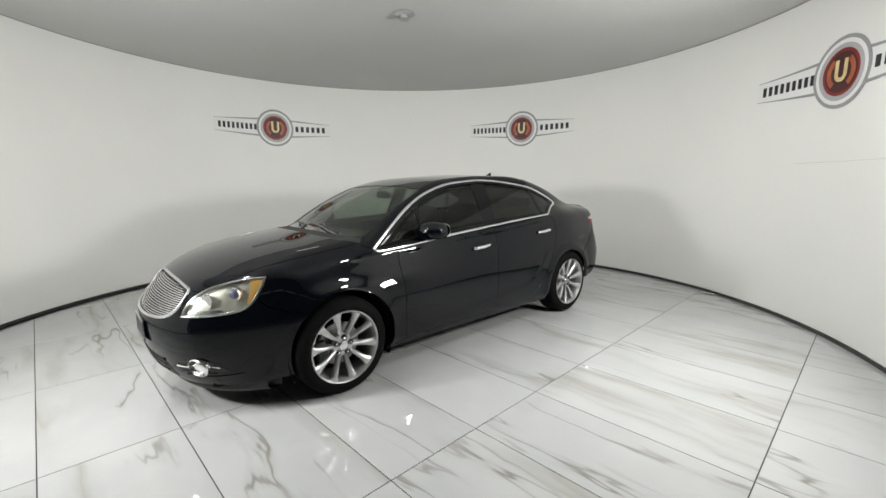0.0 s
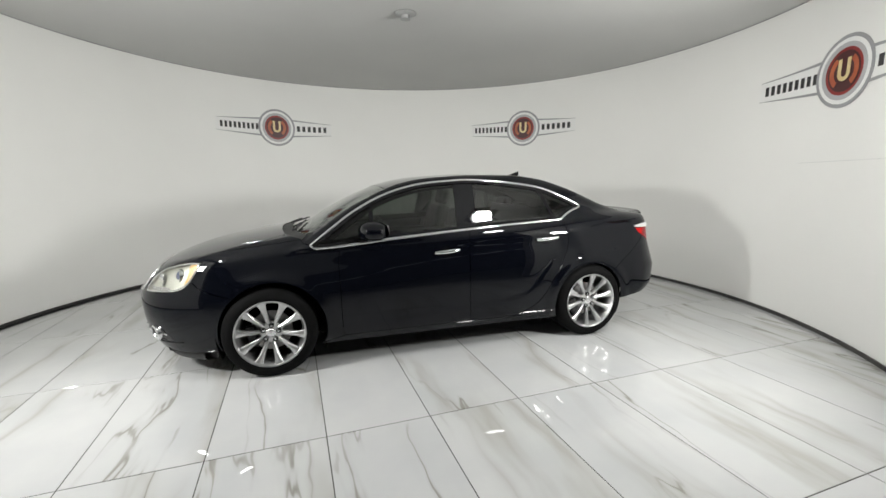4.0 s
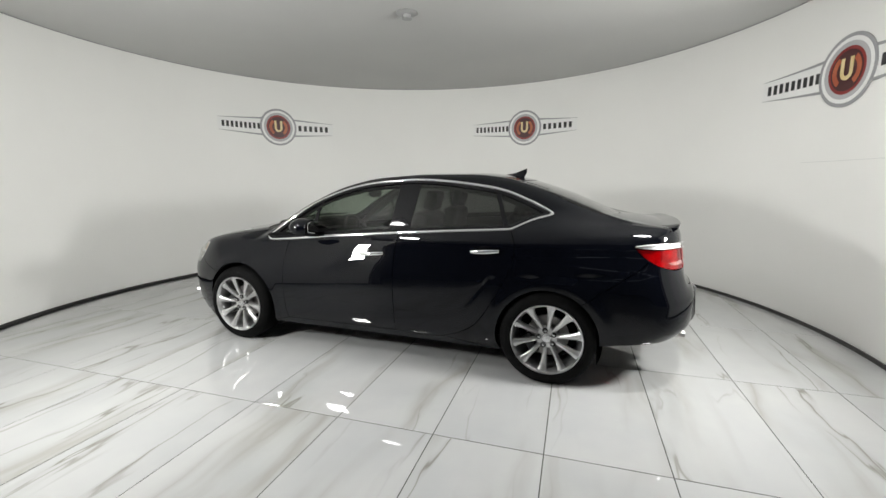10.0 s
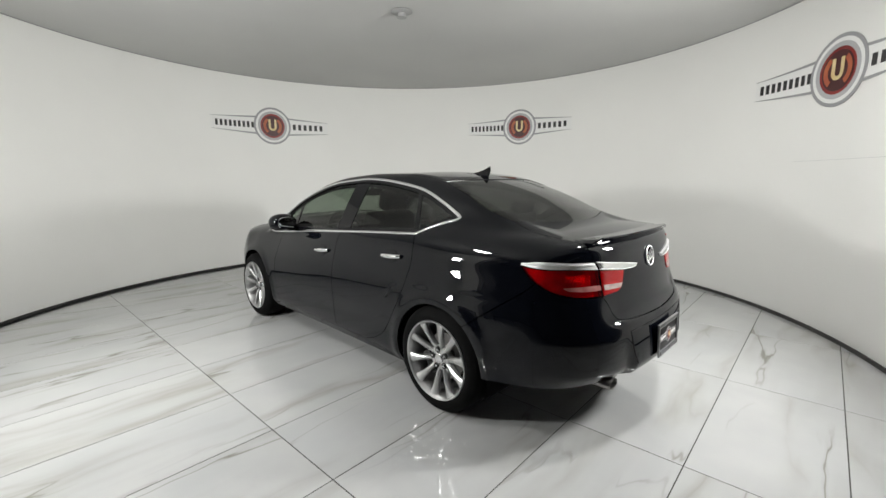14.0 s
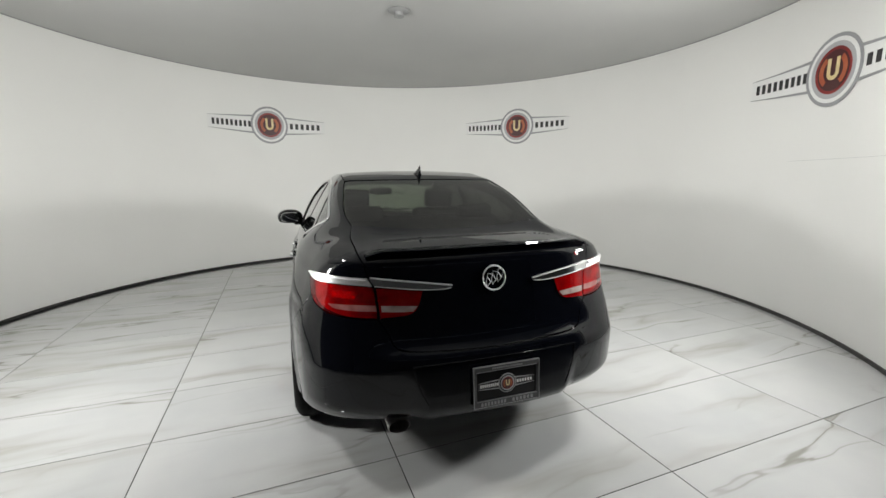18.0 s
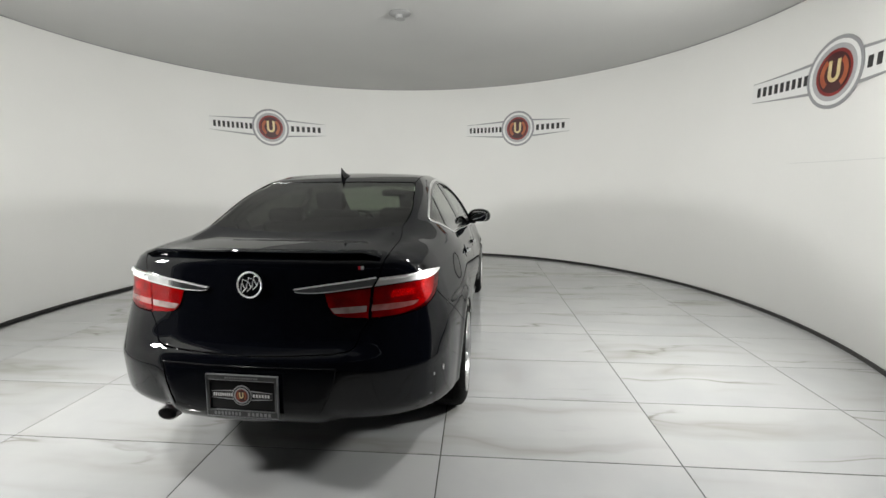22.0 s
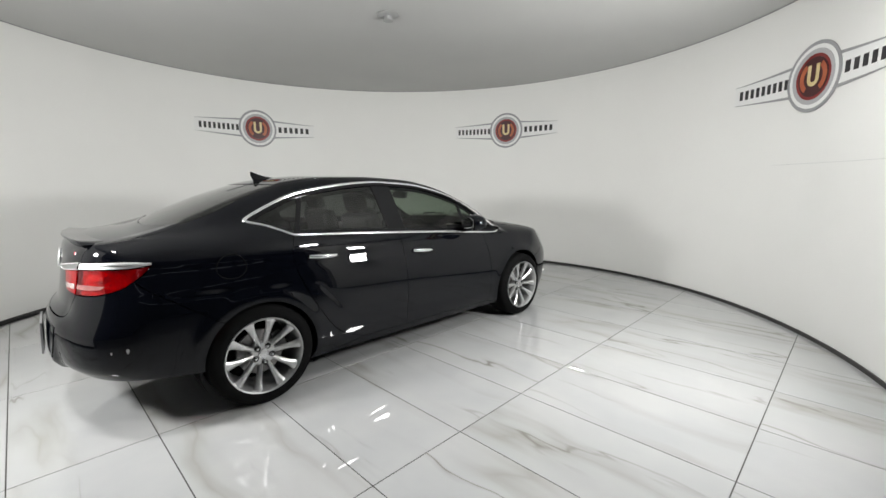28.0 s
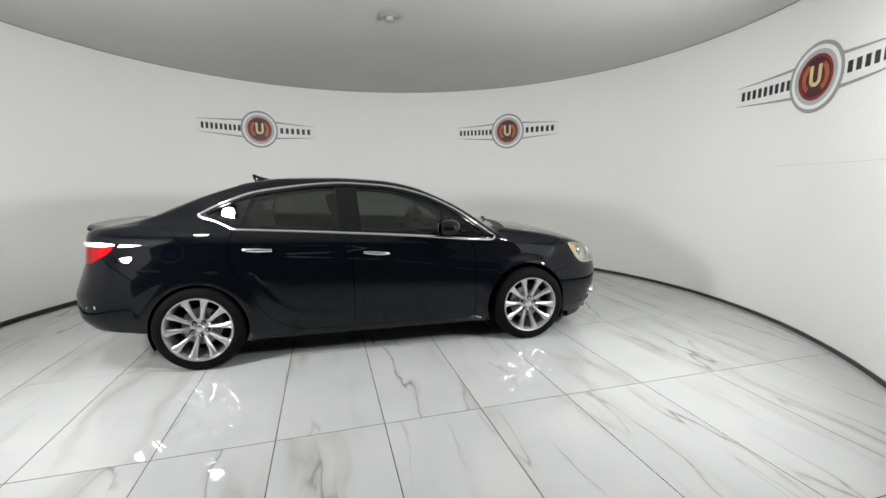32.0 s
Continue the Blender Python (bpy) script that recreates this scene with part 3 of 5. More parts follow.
def off_line(q, poly):
    d = np.full(len(q), 9.0)
    for a, b in zip(poly, np.roll(poly, -1, 0)):
        ab = b - a
        u = np.clip(((q - a) @ ab) / max(ab @ ab, 1e-12), 0, 1)
        d = np.minimum(d, np.linalg.norm(q - a - u[:, None] * ab, axis=1))
    return d


def sheet(outline, field="sw", gap=0.0022, lift=0.0, net=0.035, flange=0.014):
    """Vertices, faces and normals of the piece of body inside an outline, with its edges turned in."""
    q = to_field(outline, field)
    mid = outline[:, 1] < 1e-3
    q = inset(q, gap, mid)
    lo, hi = q.min(0), q.max(0)
    gx, gy = np.arange(lo[0], hi[0], net), np.arange(lo[1], hi[1], net)
    g = np.stack(np.meshgrid(gx, gy), -1).reshape(-1, 2) + net * 0.37
    if len(g):
        g = g[inside(g, q)]
        g = g[off_line(g, q) > net * 0.45]
    n = len(q)
    vs, _, fs, ov, _, _ = delaunay_2d_cdt([Vector(v) for v in np.vstack([q, g])], [(i, (i + 1) % n) for i in range(n)], [], 1, 1e-6)
    vs = np.array([tuple(v) for v in vs])
    p = on_body(vs, field)
    centre = {i for i, o in enumerate(ov) if any(k < n and mid[k] for k in o)}
    for i in centre:
        p[i, 1] = 0.0
    nrm = slope(p)
    p = p + nrm * lift
    faces = []
    for f in fs:
        a, b, c = p[list(f)]
        up = np.cross(b - a, c - a)
        faces.append(tuple(f) if up @ nrm[f[0]] > 0 else tuple(reversed(f)))
    where = {k: i for i, o in enumerate(ov) for k in o if k < n}
    verts, normals = list(p), list(nrm)
    if flange:
        for k in range(n):
            j = (k + 1) % n
            if mid[k] and mid[j]:
                continue
            a, b = where[k], where[j]
            out = np.cross(p[b] - p[a], nrm[a])
            out = out / max(np.linalg.norm(out), 1e-9)
            i0 = len(verts)
            verts += [p[a], p[b], p[b] - nrm[b] * flange, p[a] - nrm[a] * flange]
            turned = [nrm[a] * 0.6 + out * 0.8, nrm[b] * 0.6 + out * 0.8, out, out]
            normals += turned
            faces.append((i0, i0 + 3, i0 + 2, i0 + 1))
    return np.array(verts), faces, np.array(normals)


def flipped(v, f, n):
    return v * (1, -1, 1), [tuple(reversed(k)) for k in f], n * (1, -1, 1)


def panel(name, outline, mat, parent, label="", whole=False, sides=(1, -1), **how):
    """Body panels: whole lies across the middle; otherwise one on either side."""
    v, f, n = sheet(outline, **how)
    made = []
    if whole:
        v2, f2, n2 = flipped(v, f, n)
        k = len(v)
        made.append(link(name, np.vstack([v, v2]), f + [tuple(i + k for i in x) for x in f2], mat, parent, label, normals=np.vstack([n, n2])))
    else:
        for s in sides:
            a = (v, f, n) if s > 0 else flipped(v, f, n)
            made.append(link(name, *a[:2], mat, parent, label, normals=a[2]))
    return made


def ribbon(name, line, wide, high, mat, parent, label="", closed=False, shift=0.0, sides=(1, -1), whole=False):
    """A raised trim strip along a seam on the body."""
    line = np.asarray(line)
    nrm = slope(line)
    t = np.roll(line, -1, 0) - np.roll(line, 1, 0)
    if not closed:
        t[0], t[-1] = line[1] - line[0], line[-1] - line[-2]
    t /= np.maximum(np.linalg.norm(t, axis=1), 1e-9)[:, None]
    c = np.cross(nrm, t)
    w = np.asarray(wide if np.ndim(wide) else np.full(len(line), wide))
    shape = ((-0.5, -0.3), (-0.5, 0.2), (-0.42, 0.6), (-0.2, 0.95), (0.2, 0.95), (0.42, 0.6), (0.5, 0.2), (0.5, -0.3))
    v = np.concatenate([line + c * (shift + w[:, None] * a) + nrm * (high * b) for a, b in shape])
    n, k = len(line), len(shape)
    f = []
    for i in range(n if closed else n - 1):
        j = (i + 1) % n
        for s in range(k - 1):
            f.append((s * n + i, s * n + j, (s + 1) * n + j, (s + 1) * n + i))
    if not closed:
        f += [tuple(s * n for s in range(k)), tuple(s * n + n - 1 for s in reversed(range(k)))]
    made = []
    for s in (1,) if whole else sides:
        vv = v if s > 0 else v * (1, -1, 1)
        bm = bmesh.new()
        vs = [bm.verts.new(x) for x in vv]
        for x in f:
            bm.faces.new([vs[i] for i in x])
        made.append(part(name, bm, mat, parent, label, smooth=50))
    return made


def paint():
    m = material("black_clearcoat", (0.005, 0.0055, 0.007), 0.5, coat=1.0, spec=0.0)
    b = m.node_tree.nodes["Principled BSDF"]
    b.inputs["Coat IOR"].default_value = 1.38
    co = m.node_tree.nodes.new("ShaderNodeTexCoord")
    flake = node(m, "ShaderNodeTexNoise", Scale=900.0, Detail=1.0)
    wire(m, co, "Object", flake, "Vector")
    r = ramp(m, [(0.45, (0.0012, 0.0015, 0.0028)), (0.75, (0.003, 0.0036, 0.006))])
    wire(m, flake, "Fac", r, "Fac")
    wire(m, r, "Color", b, "Base Color")
    dust = node(m, "ShaderNodeTexNoise", Scale=2.5, Detail=6.0)
    wire(m, co, "Object", dust, "Vector")
    mr = node(m, "ShaderNodeMapRange", To_Min=0.0, To_Max=0.012)
    wire(m, dust, "Fac", mr, "Value")
    wire(m, mr, "Result", b, "Coat Roughness")
    return m


def cells(m, scale, strength):
    """Moulded optics: small raised cells in a lamp's surface."""
    co = m.node_tree.nodes.new("ShaderNodeTexCoord")
    v = node(m, "ShaderNodeTexVoronoi", Scale=scale)
    wire(m, co, "Object", v, "Vector")
    bp = node(m, "ShaderNodeBump", Strength=strength, Distance=0.006)
    wire(m, v, "Distance", bp, "Height")
    wire(m, bp, "Normal", m.node_tree.nodes["Principled BSDF"], "Normal")
    return m


CAR = {
    "paint": paint(),
    "chrome": material("bright_chrome", (0.86, 0.87, 0.88), 0.07, 1.0),
    "satin": material("satin_chrome", (0.75, 0.75, 0.76), 0.22, 1.0),
    "alloy": grained(material("silver_alloy", (0.6, 0.6, 0.61), 0.3, 0.9), (0.47, 0.47, 0.475), (0.55, 0.55, 0.555), 20, 0.0, (0.27, 0.34)),
    "tyre": grained(material("tyre_rubber", (0.02, 0.02, 0.02), 0.75, spec=0.06), (0.0025, 0.0025, 0.0025), (0.005, 0.005, 0.0053), 14, 0.3, (0.65, 0.85)),
    "plastic": grained(material("black_plastic", (0.015, 0.015, 0.015), 0.6), (0.012, 0.012, 0.012), (0.02, 0.02, 0.02), 30, 0.1),
    "gloss": material("gloss_black", (0.004, 0.004, 0.005), 0.04, spec=0.28),
    "liner": grained(material("wheel_well_liner", (0.01, 0.01, 0.01), 0.9, spec=0.05), (0.004, 0.004, 0.004), (0.007, 0.007, 0.007), 20, 0.2),
    "steel": grained(material("brake_steel", (0.3, 0.3, 0.3), 0.4, 1.0), (0.24, 0.23, 0.22), (0.34, 0.33, 0.33), 30),
    "front_glass": pane("windscreen_glass", (0.74, 0.86, 0.72), 0.0, 0.03, (0.35, 0.42, 0.37)),
    "side_glass": pane("tinted_front_glass", (0.25, 0.28, 0.255)),
    "dark_glass": pane("dark_tinted_glass", (0.215, 0.226, 0.215)),
    "rear_glass": pane("dark_rear_glass", (0.155, 0.166, 0.142)),
    "lens": pane("clear_lens", (0.93, 0.93, 0.92)),
    "red_lens": pane("red_lens", (0.80, 0.035, 0.05), 0.0, 0.08, (0.4, 0.004, 0.01)),
    "reflector": grained(material("lamp_reflector", (0.5, 0.5, 0.46), 0.28, 0.6), (0.32, 0.32, 0.285), (0.48, 0.48, 0.43), 9, 0.0, (0.22, 0.40)),
    "amber": material("amber_reflector", (0.40, 0.235, 0.06), 0.35, coat=0.5),
    "red": cells(grained(material("red_lamp_body", (0.5, 0.01, 0.02), 0.18, 0.4), (0.30, 0.006, 0.016), (0.80, 0.022, 0.038), 13), 75, 0.45),
    "cabin": grained(material("charcoal_cabin_trim", (0.03, 0.03, 0.03), 0.8, spec=0.1), (0.005, 0.005, 0.005), (0.008, 0.008, 0.0083), 25, 0.2),
    "seat": grained(material("dark_leather", (0.035, 0.034, 0.033), 0.55, spec=0.12), (0.004, 0.004, 0.0038), (0.007, 0.0068, 0.0065), 25, 0.3),
    "stripe": cells(grained(material("pale_lamp_stripe", (0.3, 0.2, 0.19), 0.2, coat=1.0), (0.24, 0.15, 0.14), (0.46, 0.36, 0.34), 18, 0.0), 60, 0.25),
    "red_stripe": cells(grained(material("rosy_lamp_stripe", (0.3, 0.08, 0.08), 0.2, coat=1.0), (0.22, 0.05, 0.05), (0.36, 0.15, 0.14), 18, 0.0), 60, 0.25),
    "facet": cells(grained(material("bright_red_facets", (0.9, 0.05, 0.04), 0.15, 0.5), (0.75, 0.03, 0.03), (0.98, 0.16, 0.10), 90), 160, 0.9),
    "dull": material("dull_silver", (0.32, 0.32, 0.33), 0.35, 0.8),
    "soft_chrome": material("brushed_chrome", (0.86, 0.86, 0.87), 0.4, 0.92),
    "scuff": grained(material("scuffed_paint", (0.3, 0.3, 0.3), 0.6), (0.16, 0.16, 0.16), (0.36, 0.36, 0.36), 80),
    "frame_dark": material("dark_plate_frame", (0.09, 0.09, 0.092), 0.3, 0.6),
    "badge_red": material("badge_red", (0.5, 0.02, 0.03), 0.3),
    "mirror": material("mirror_glass", (0.9, 0.9, 0.9), 0.02, 1.0),
    "plate": material("plate_black", (0.006, 0.0055, 0.006), 0.3, spec=0.2),
}

car = tagged(empty("car"), "glossy black four-door sedan with chrome trim on the turning floor", "car")

# seams, on the left half
door_front = edge((0.825, 0.825, 0.936), (0.846, 0.85, 0.815), (0.841, 0.884, 0.638), (0.836, 0.878, 0.364), (0.822, 0.856, 0.252))
sill = edge((0.822, 0.856, 0.252), (0.4, 0.86, 0.256), (-0.197, 0.857, 0.258), (-0.588, 0.859, 0.260))
door_mid = edge((-0.216, 0.786, 1.011), (-0.198, 0.836, 0.925), (-0.186, 0.884, 0.621), (-0.193, 0.871, 0.318), (-0.197, 0.857, 0.258))
door_rear = edge((-1.066, 0.772, 1.058), (-1.104, 0.843, 0.960), (-1.091, 0.872, 0.830), (-1.003, 0.890, 0.632), (-0.854, 0.884, 0.402), (-0.722, 0.872, 0.308), (-0.588, 0.859, 0.260))
belt_front = edge((0.825, 0.825, 0.936), (0.62, 0.81, 0.953), (0.430, 0.804, 0.970), (0.1, 0.795, 0.992), (-0.216, 0.786, 1.011))
belt_rear = edge((-0.216, 0.786, 1.011), (-0.50, 0.78, 1.030), (-0.727, 0.776, 1.043), (-1.066, 0.772, 1.058))
belt_tip = edge((1.038, 0.795, 0.946), (1.010, 0.815, 0.929), (0.955, 0.825, 0.926), (0.825, 0.825, 0.936))
window_top = edge((1.038, 0.795, 0.946), (0.867, 0.736, 1.068), (0.667, 0.669, 1.195), (0.447, 0.609, 1.294), (0.174, 0.561, 1.364), (-0.105, 0.541, 1.390),
                  (-0.293, 0.536, 1.398), (-0.575, 0.551, 1.383), (-0.938, 0.585, 1.334), (-1.159, 0.603, 1.249), (-1.30, 0.615, 1.178), (-1.33, 0.62, 1.152))
window_rear = edge((-1.33, 0.62, 1.152), (-1.312, 0.637, 1.133), (-1.209, 0.684, 1.101), (-1.066, 0.772, 1.058))


def arch_seam(hub, r, a0, a1, y):
    return edge(*[(hub + r * math.cos(radians(a)), y, HUB_Z + 0.005 + r * math.sin(radians(a))) for a in np.linspace(a0, a1, 15)])


ARCH_F, ARCH_R = 0.372, 0.345
front_arch = arch_seam(1.32, ARCH_F, 200, 48, 0.88)
front_arch_low = arch_seam(1.32, ARCH_F, 48, -18, 0.85)
rear_arch = arch_seam(-1.335, ARCH_R, -25, 130, 0.89)
rear_arch_low = arch_seam(-1.335, ARCH_R, 130, 182, 0.88)
F0, F1, F2 = front_arch[0], front_arch[-1], front_arch_low[-1]
R0, R1, R2 = rear_arch[0], rear_arch[-1], rear_arch_low[-1]
roof_side = edge((0.432, 0.560, 1.335), (0.25, 0.520, 1.385), (0.0, 0.495, 1.415), (-0.4, 0.49, 1.425), (-0.8, 0.50, 1.400), (-1.064, 0.510, 1.362))
pillar_a = edge((1.06, 0.645, 1.015), (0.965, 0.635, 1.068), (0.839, 0.625, 1.145), (0.663, 0.60, 1.240), (0.432, 0.560, 1.335))
pillar_c = edge((-1.064, 0.510, 1.362), (-1.38, 0.548, 1.240), (-1.55, 0.548, 1.165), (-1.655, 0.537, 1.115))
roof_front = edge((0.432, 0.560, 1.335), (0.44, 0.35, 1.36), (0.445, 0.15, 1.372), (0.446, 0.0, 1.374))
roof_rear = edge((-1.064, 0.510, 1.362), (-1.10, 0.3, 1.378), (-1.122, 0.12, 1.388), (-1.124, 0.0, 1.391))
screen_base = edge((1.06, 0.645, 1.015), (1.12, 0.5, 1.015), (1.165, 0.28, 1.02), (1.18, 0.0, 1.02))
cowl = edge((1.10, 0.70, 0.99), (1.20, 0.56, 1.0), (1.25, 0.30, 1.01), (1.265, 0.0, 1.012))
glass_base = edge((-1.655, 0.537, 1.115), (-1.74, 0.35, 1.13), (-1.79, 0.15, 1.135), (-1.80, 0.0, 1.135))
hood_side = edge((1.10, 0.70, 0.99), (1.30, 0.705, 0.972), (1.55, 0.70, 0.935), (1.75, 0.675, 0.885), (1.90, 0.635, 0.840), (1.985, 0.595, 0.808))
lamp_top_fore = edge((1.985, 0.595, 0.808), (2.035, 0.557, 0.790), (2.085, 0.527, 0.760))
hood_nose = edge((2.085, 0.527, 0.760), (2.115, 0.455, 0.765), (2.128, 0.385, 0.780), (2.135, 0.25, 0.796), (2.14, 0.12, 0.803), (2.142, 0.0, 0.805))
lamp_top_back = edge((1.985, 0.595, 0.808), (1.934, 0.628, 0.820), (1.839, 0.687, 0.836), (1.764, 0.727, 0.837))
lamp_tail = edge((1.764, 0.727, 0.837), (1.783, 0.736, 0.796), (1.832, 0.739, 0.718))
lamp_low = edge((1.832, 0.739, 0.718), (1.881, 0.729, 0.674), (1.952, 0.700, 0.648), (2.070, 0.626, 0.634), (2.191, 0.501, 0.626))
lamp_fore = edge((2.191, 0.501, 0.626), (2.165, 0.498, 0.682), (2.120, 0.510, 0.735), (2.085, 0.527, 0.760))
bumper_fender = edge((1.832, 0.739, 0.718), (1.76, 0.80, 0.66), tuple(F1))
grille_side = edge((2.118, 0.43, 0.768), (2.125, 0.452, 0.752), (2.174, 0.468, 0.694), (2.222, 0.436, 0.642), (2.269, 0.352, 0.612), (2.312, 0.19, 0.598), (2.325, 0.0, 0.595))
grille_top = edge((2.118, 0.43, 0.768), (2.130, 0.36, 0.782), (2.138, 0.25, 0.794), (2.143, 0.12, 0.80), (2.145, 0.0, 0.802))
chin = edge(tuple(F2), (1.85, 0.76, 0.20), (2.05, 0.62, 0.19), (2.20, 0.36, 0.185), (2.25, 0.0, 0.185))
rocker_low = edge((0.99, 0.85, 0.192), (0.5, 0.85, 0.190), (0.0, 0.85, 0.190), (-0.6, 0.85, 0.190), (-1.01, 0.85, 0.192))
tail_top = edge((-1.868, 0.782, 0.984), (-1.95, 0.76, 0.995), (-2.085, 0.69, 0.998), (-2.15, 0.56, 0.990))
tail_bar_low = edge((-2.222, 0.195, 0.944), (-2.221, 0.23, 0.928), (-2.212, 0.326, 0.930), (-2.18, 0.47, 0.945), (-2.163, 0.535, 0.952))
tail_bar_out = edge((-2.163, 0.535, 0.952), (-2.09, 0.68, 0.962), (-2.02, 0.752, 0.963), (-1.94, 0.782, 0.967), (-1.868, 0.782, 0.972))
tail_out = edge((-1.868, 0.782, 0.972), (-1.915, 0.791, 0.922), (-2.006, 0.785, 0.868), (-2.08, 0.742, 0.838), (-2.14, 0.653, 0.822), (-2.188, 0.525, 0.814))
tail_in = edge((-2.188, 0.525, 0.814), (-2.205, 0.44, 0.818), (-2.214, 0.385, 0.826), (-2.216, 0.352, 0.855), (-2.212, 0.326, 0.930))
lid_side = edge((-1.655, 0.537, 1.115), (-1.80, 0.575, 1.098), (-1.95, 0.582, 1.083), (-2.08, 0.580, 1.06), (-2.14, 0.565, 1.03), (-2.15, 0.56, 0.990))
lid_lamp = edge((-2.15, 0.56, 0.990), (-2.163, 0.535, 0.952), (-2.188, 0.525, 0.814))
lid_low = edge((-2.188, 0.525, 0.814), (-2.208, 0.491, 0.766), (-2.238, 0.465, 0.705), (-2.262, 0.41, 0.683), (-2.290, 0.25, 0.674), (-2.308, 0.0, 0.670))
bumper_quarter = edge(tuple(R1), (-1.66, 0.89, 0.665), (-1.78, 0.85, 0.75), (-1.90, 0.81, 0.835), (-1.96, 0.79, 0.895))
tail_out_a = edge((-1.96, 0.79, 0.895), (-1.915, 0.791, 0.922), (-1.868, 0.782, 0.972))
tail_out_b = edge((-1.96, 0.79, 0.895), (-2.006, 0.785, 0.868), (-2.08, 0.742, 0.838), (-2.14, 0.653, 0.822), (-2.188, 0.525, 0.814))
tail_floor = edge(tuple(R2), (-1.80, 0.85, 0.335), (-1.96, 0.78, 0.360), (-2.13, 0.62, 0.372), (-2.24, 0.40, 0.378), (-2.28, 0.0, 0.380))


def mid_line(a, b, n=24):
    """Down the car's middle from one seam's end to another's."""
    a, b = np.asarray(a, float), np.asarray(b, float)
    p = a + (b - a) * np.linspace(0, 1, n)[:, None]
    p[:, 1] = 0.0
    up = abs(a[0] - b[0]) > abs(a[2] - b[2])
    if max(a[0], b[0]) < -FAN:
        ends = to_sw(np.array([(a[0], 0, a[2]), (b[0], 0, b[2])]))
        p = on_body(np.stack([np.full(n, -FAN - SR * math.pi / 2), np.linspace(ends[0, 1], ends[1, 1], n)], -1))
    elif up:
        p = on_body(p[:, :2], "xy")
    else:
        p = on_body(to_sw(p))
    p[:, 1] = 0.0
    return p


P = CAR["paint"]
panel("hood", joined(cowl[::-1], hood_side, lamp_top_fore, hood_nose, mid_line(hood_nose[-1], cowl[-1])), P, car, "long sculpted black hood", whole=True, field="xy", net=0.04)
panel("roof", joined(roof_front[::-1], roof_side, roof_rear, mid_line(roof_rear[-1], roof_front[-1])), P, car, whole=True, field="xy", net=0.05)
panel("windshield", joined(screen_base[::-1], pillar_a, roof_front, mid_line(roof_front[-1], screen_base[-1])), CAR["front_glass"], car, "clear raked windshield", whole=True, field="xy", gap=0.004, lift=-0.004, net=0.05)
panel("rear_window", joined(roof_rear[::-1], pillar_c, glass_base, mid_line(glass_base[-1], roof_rear[-1])), CAR["rear_glass"], car, "dark tinted rear window", whole=True, field="xy", gap=0.004, lift=-0.004, net=0.05)
panel("trunk_lid", joined(glass_base[::-1], lid_side, lid_lamp, lid_low, mid_line(lid_low[-1], glass_base[-1], 40)), P, car, "black trunk lid", whole=True, net=0.022)
rear_bumper = panel("rear_bumper", joined(lid_low[::-1], tail_out_b[::-1], bumper_quarter[::-1], rear_arch_low, tail_floor, mid_line(tail_floor[-1], lid_low[-1])), P, car, "black rear bumper", whole=True, net=0.022)[0]
cowl_end = edge(tuple(belt_tip[0]), (1.10, 0.75, 0.972), tuple(hood_side[0]))
panel("front_fender", joined(door_front[::-1], belt_tip[::-1], cowl_end, hood_side, lamp_top_back, lamp_tail, bumper_fender, front_arch[::-1],
                             edge(tuple(F0), (0.93, 0.86, 0.215), (0.822, 0.856, 0.252))), P, car, "black front fender over the wheel", net=0.018)
front_doors = panel("front_door", joined(belt_front, door_mid, sill[:int(len(sill) * 0.74)][::-1], door_front[::-1]), P, car, "closed black front door", net=0.018)
rear_doors = panel("rear_door", joined(belt_rear, door_rear, edge((-0.588, 0.859, 0.260), (-0.197, 0.857, 0.258)), door_mid[::-1]), P, car, "closed black rear door", net=0.018)
panel("side_frame", joined(window_top, window_rear, door_rear, edge((-0.588, 0.859, 0.260), (-0.8, 0.855, 0.225), (-1.01, 0.85, 0.192)), edge((-1.01, 0.85, 0.192), tuple(R0)), rear_arch,
                           bumper_quarter, tail_out_a, edge((-1.868, 0.782, 0.972), (-1.868, 0.782, 0.984)), tail_top, lid_side[::-1], pillar_c[::-1], roof_side[::-1], pillar_a[::-1],
                           edge((1.06, 0.645, 1.015), tuple(hood_side[0])), cowl_end[::-1]), P, car, "black rear quarter with roof pillars", net=0.022)
panel("rocker", joined(edge((0.822, 0.856, 0.252), (0.93, 0.86, 0.215), (0.975, 0.855, 0.20)), edge((0.975, 0.855, 0.20), (0.99, 0.85, 0.192)), rocker_low,
                       edge((-1.01, 0.85, 0.192), (-0.8, 0.855, 0.225), (-0.588, 0.859, 0.260)), sill[::-1]), P, car, "black sill below the doors", net=0.022)
bumper_top = edge((2.085, 0.527, 0.760), (2.118, 0.43, 0.768))
front_bumper = panel("front_bumper", joined(bumper_top[::-1], lamp_fore[::-1], lamp_low[::-1], bumper_fender, front_arch_low, chin, mid_line(chin[-1], grille_side[-1]), grille_side[::-1]),
                     P, car, "black front bumper", whole=True, net=0.03)[0]


# ---- doors: glass, trim, handles ----
SEAL = -0.02
low_line = np.vstack([belt_tip, belt_front, belt_rear])
TOPS, LOWS = window_top[np.argsort(-window_top[:, 0])], low_line[np.argsort(-low_line[:, 0])]


def top_at(x):
    i = np.argmin(np.abs(TOPS[:, 0] - x))
    return tuple(TOPS[i])


def low_at(x):
    i = np.argmin(np.abs(LOWS[:, 0] - x))
    return tuple(LOWS[i])


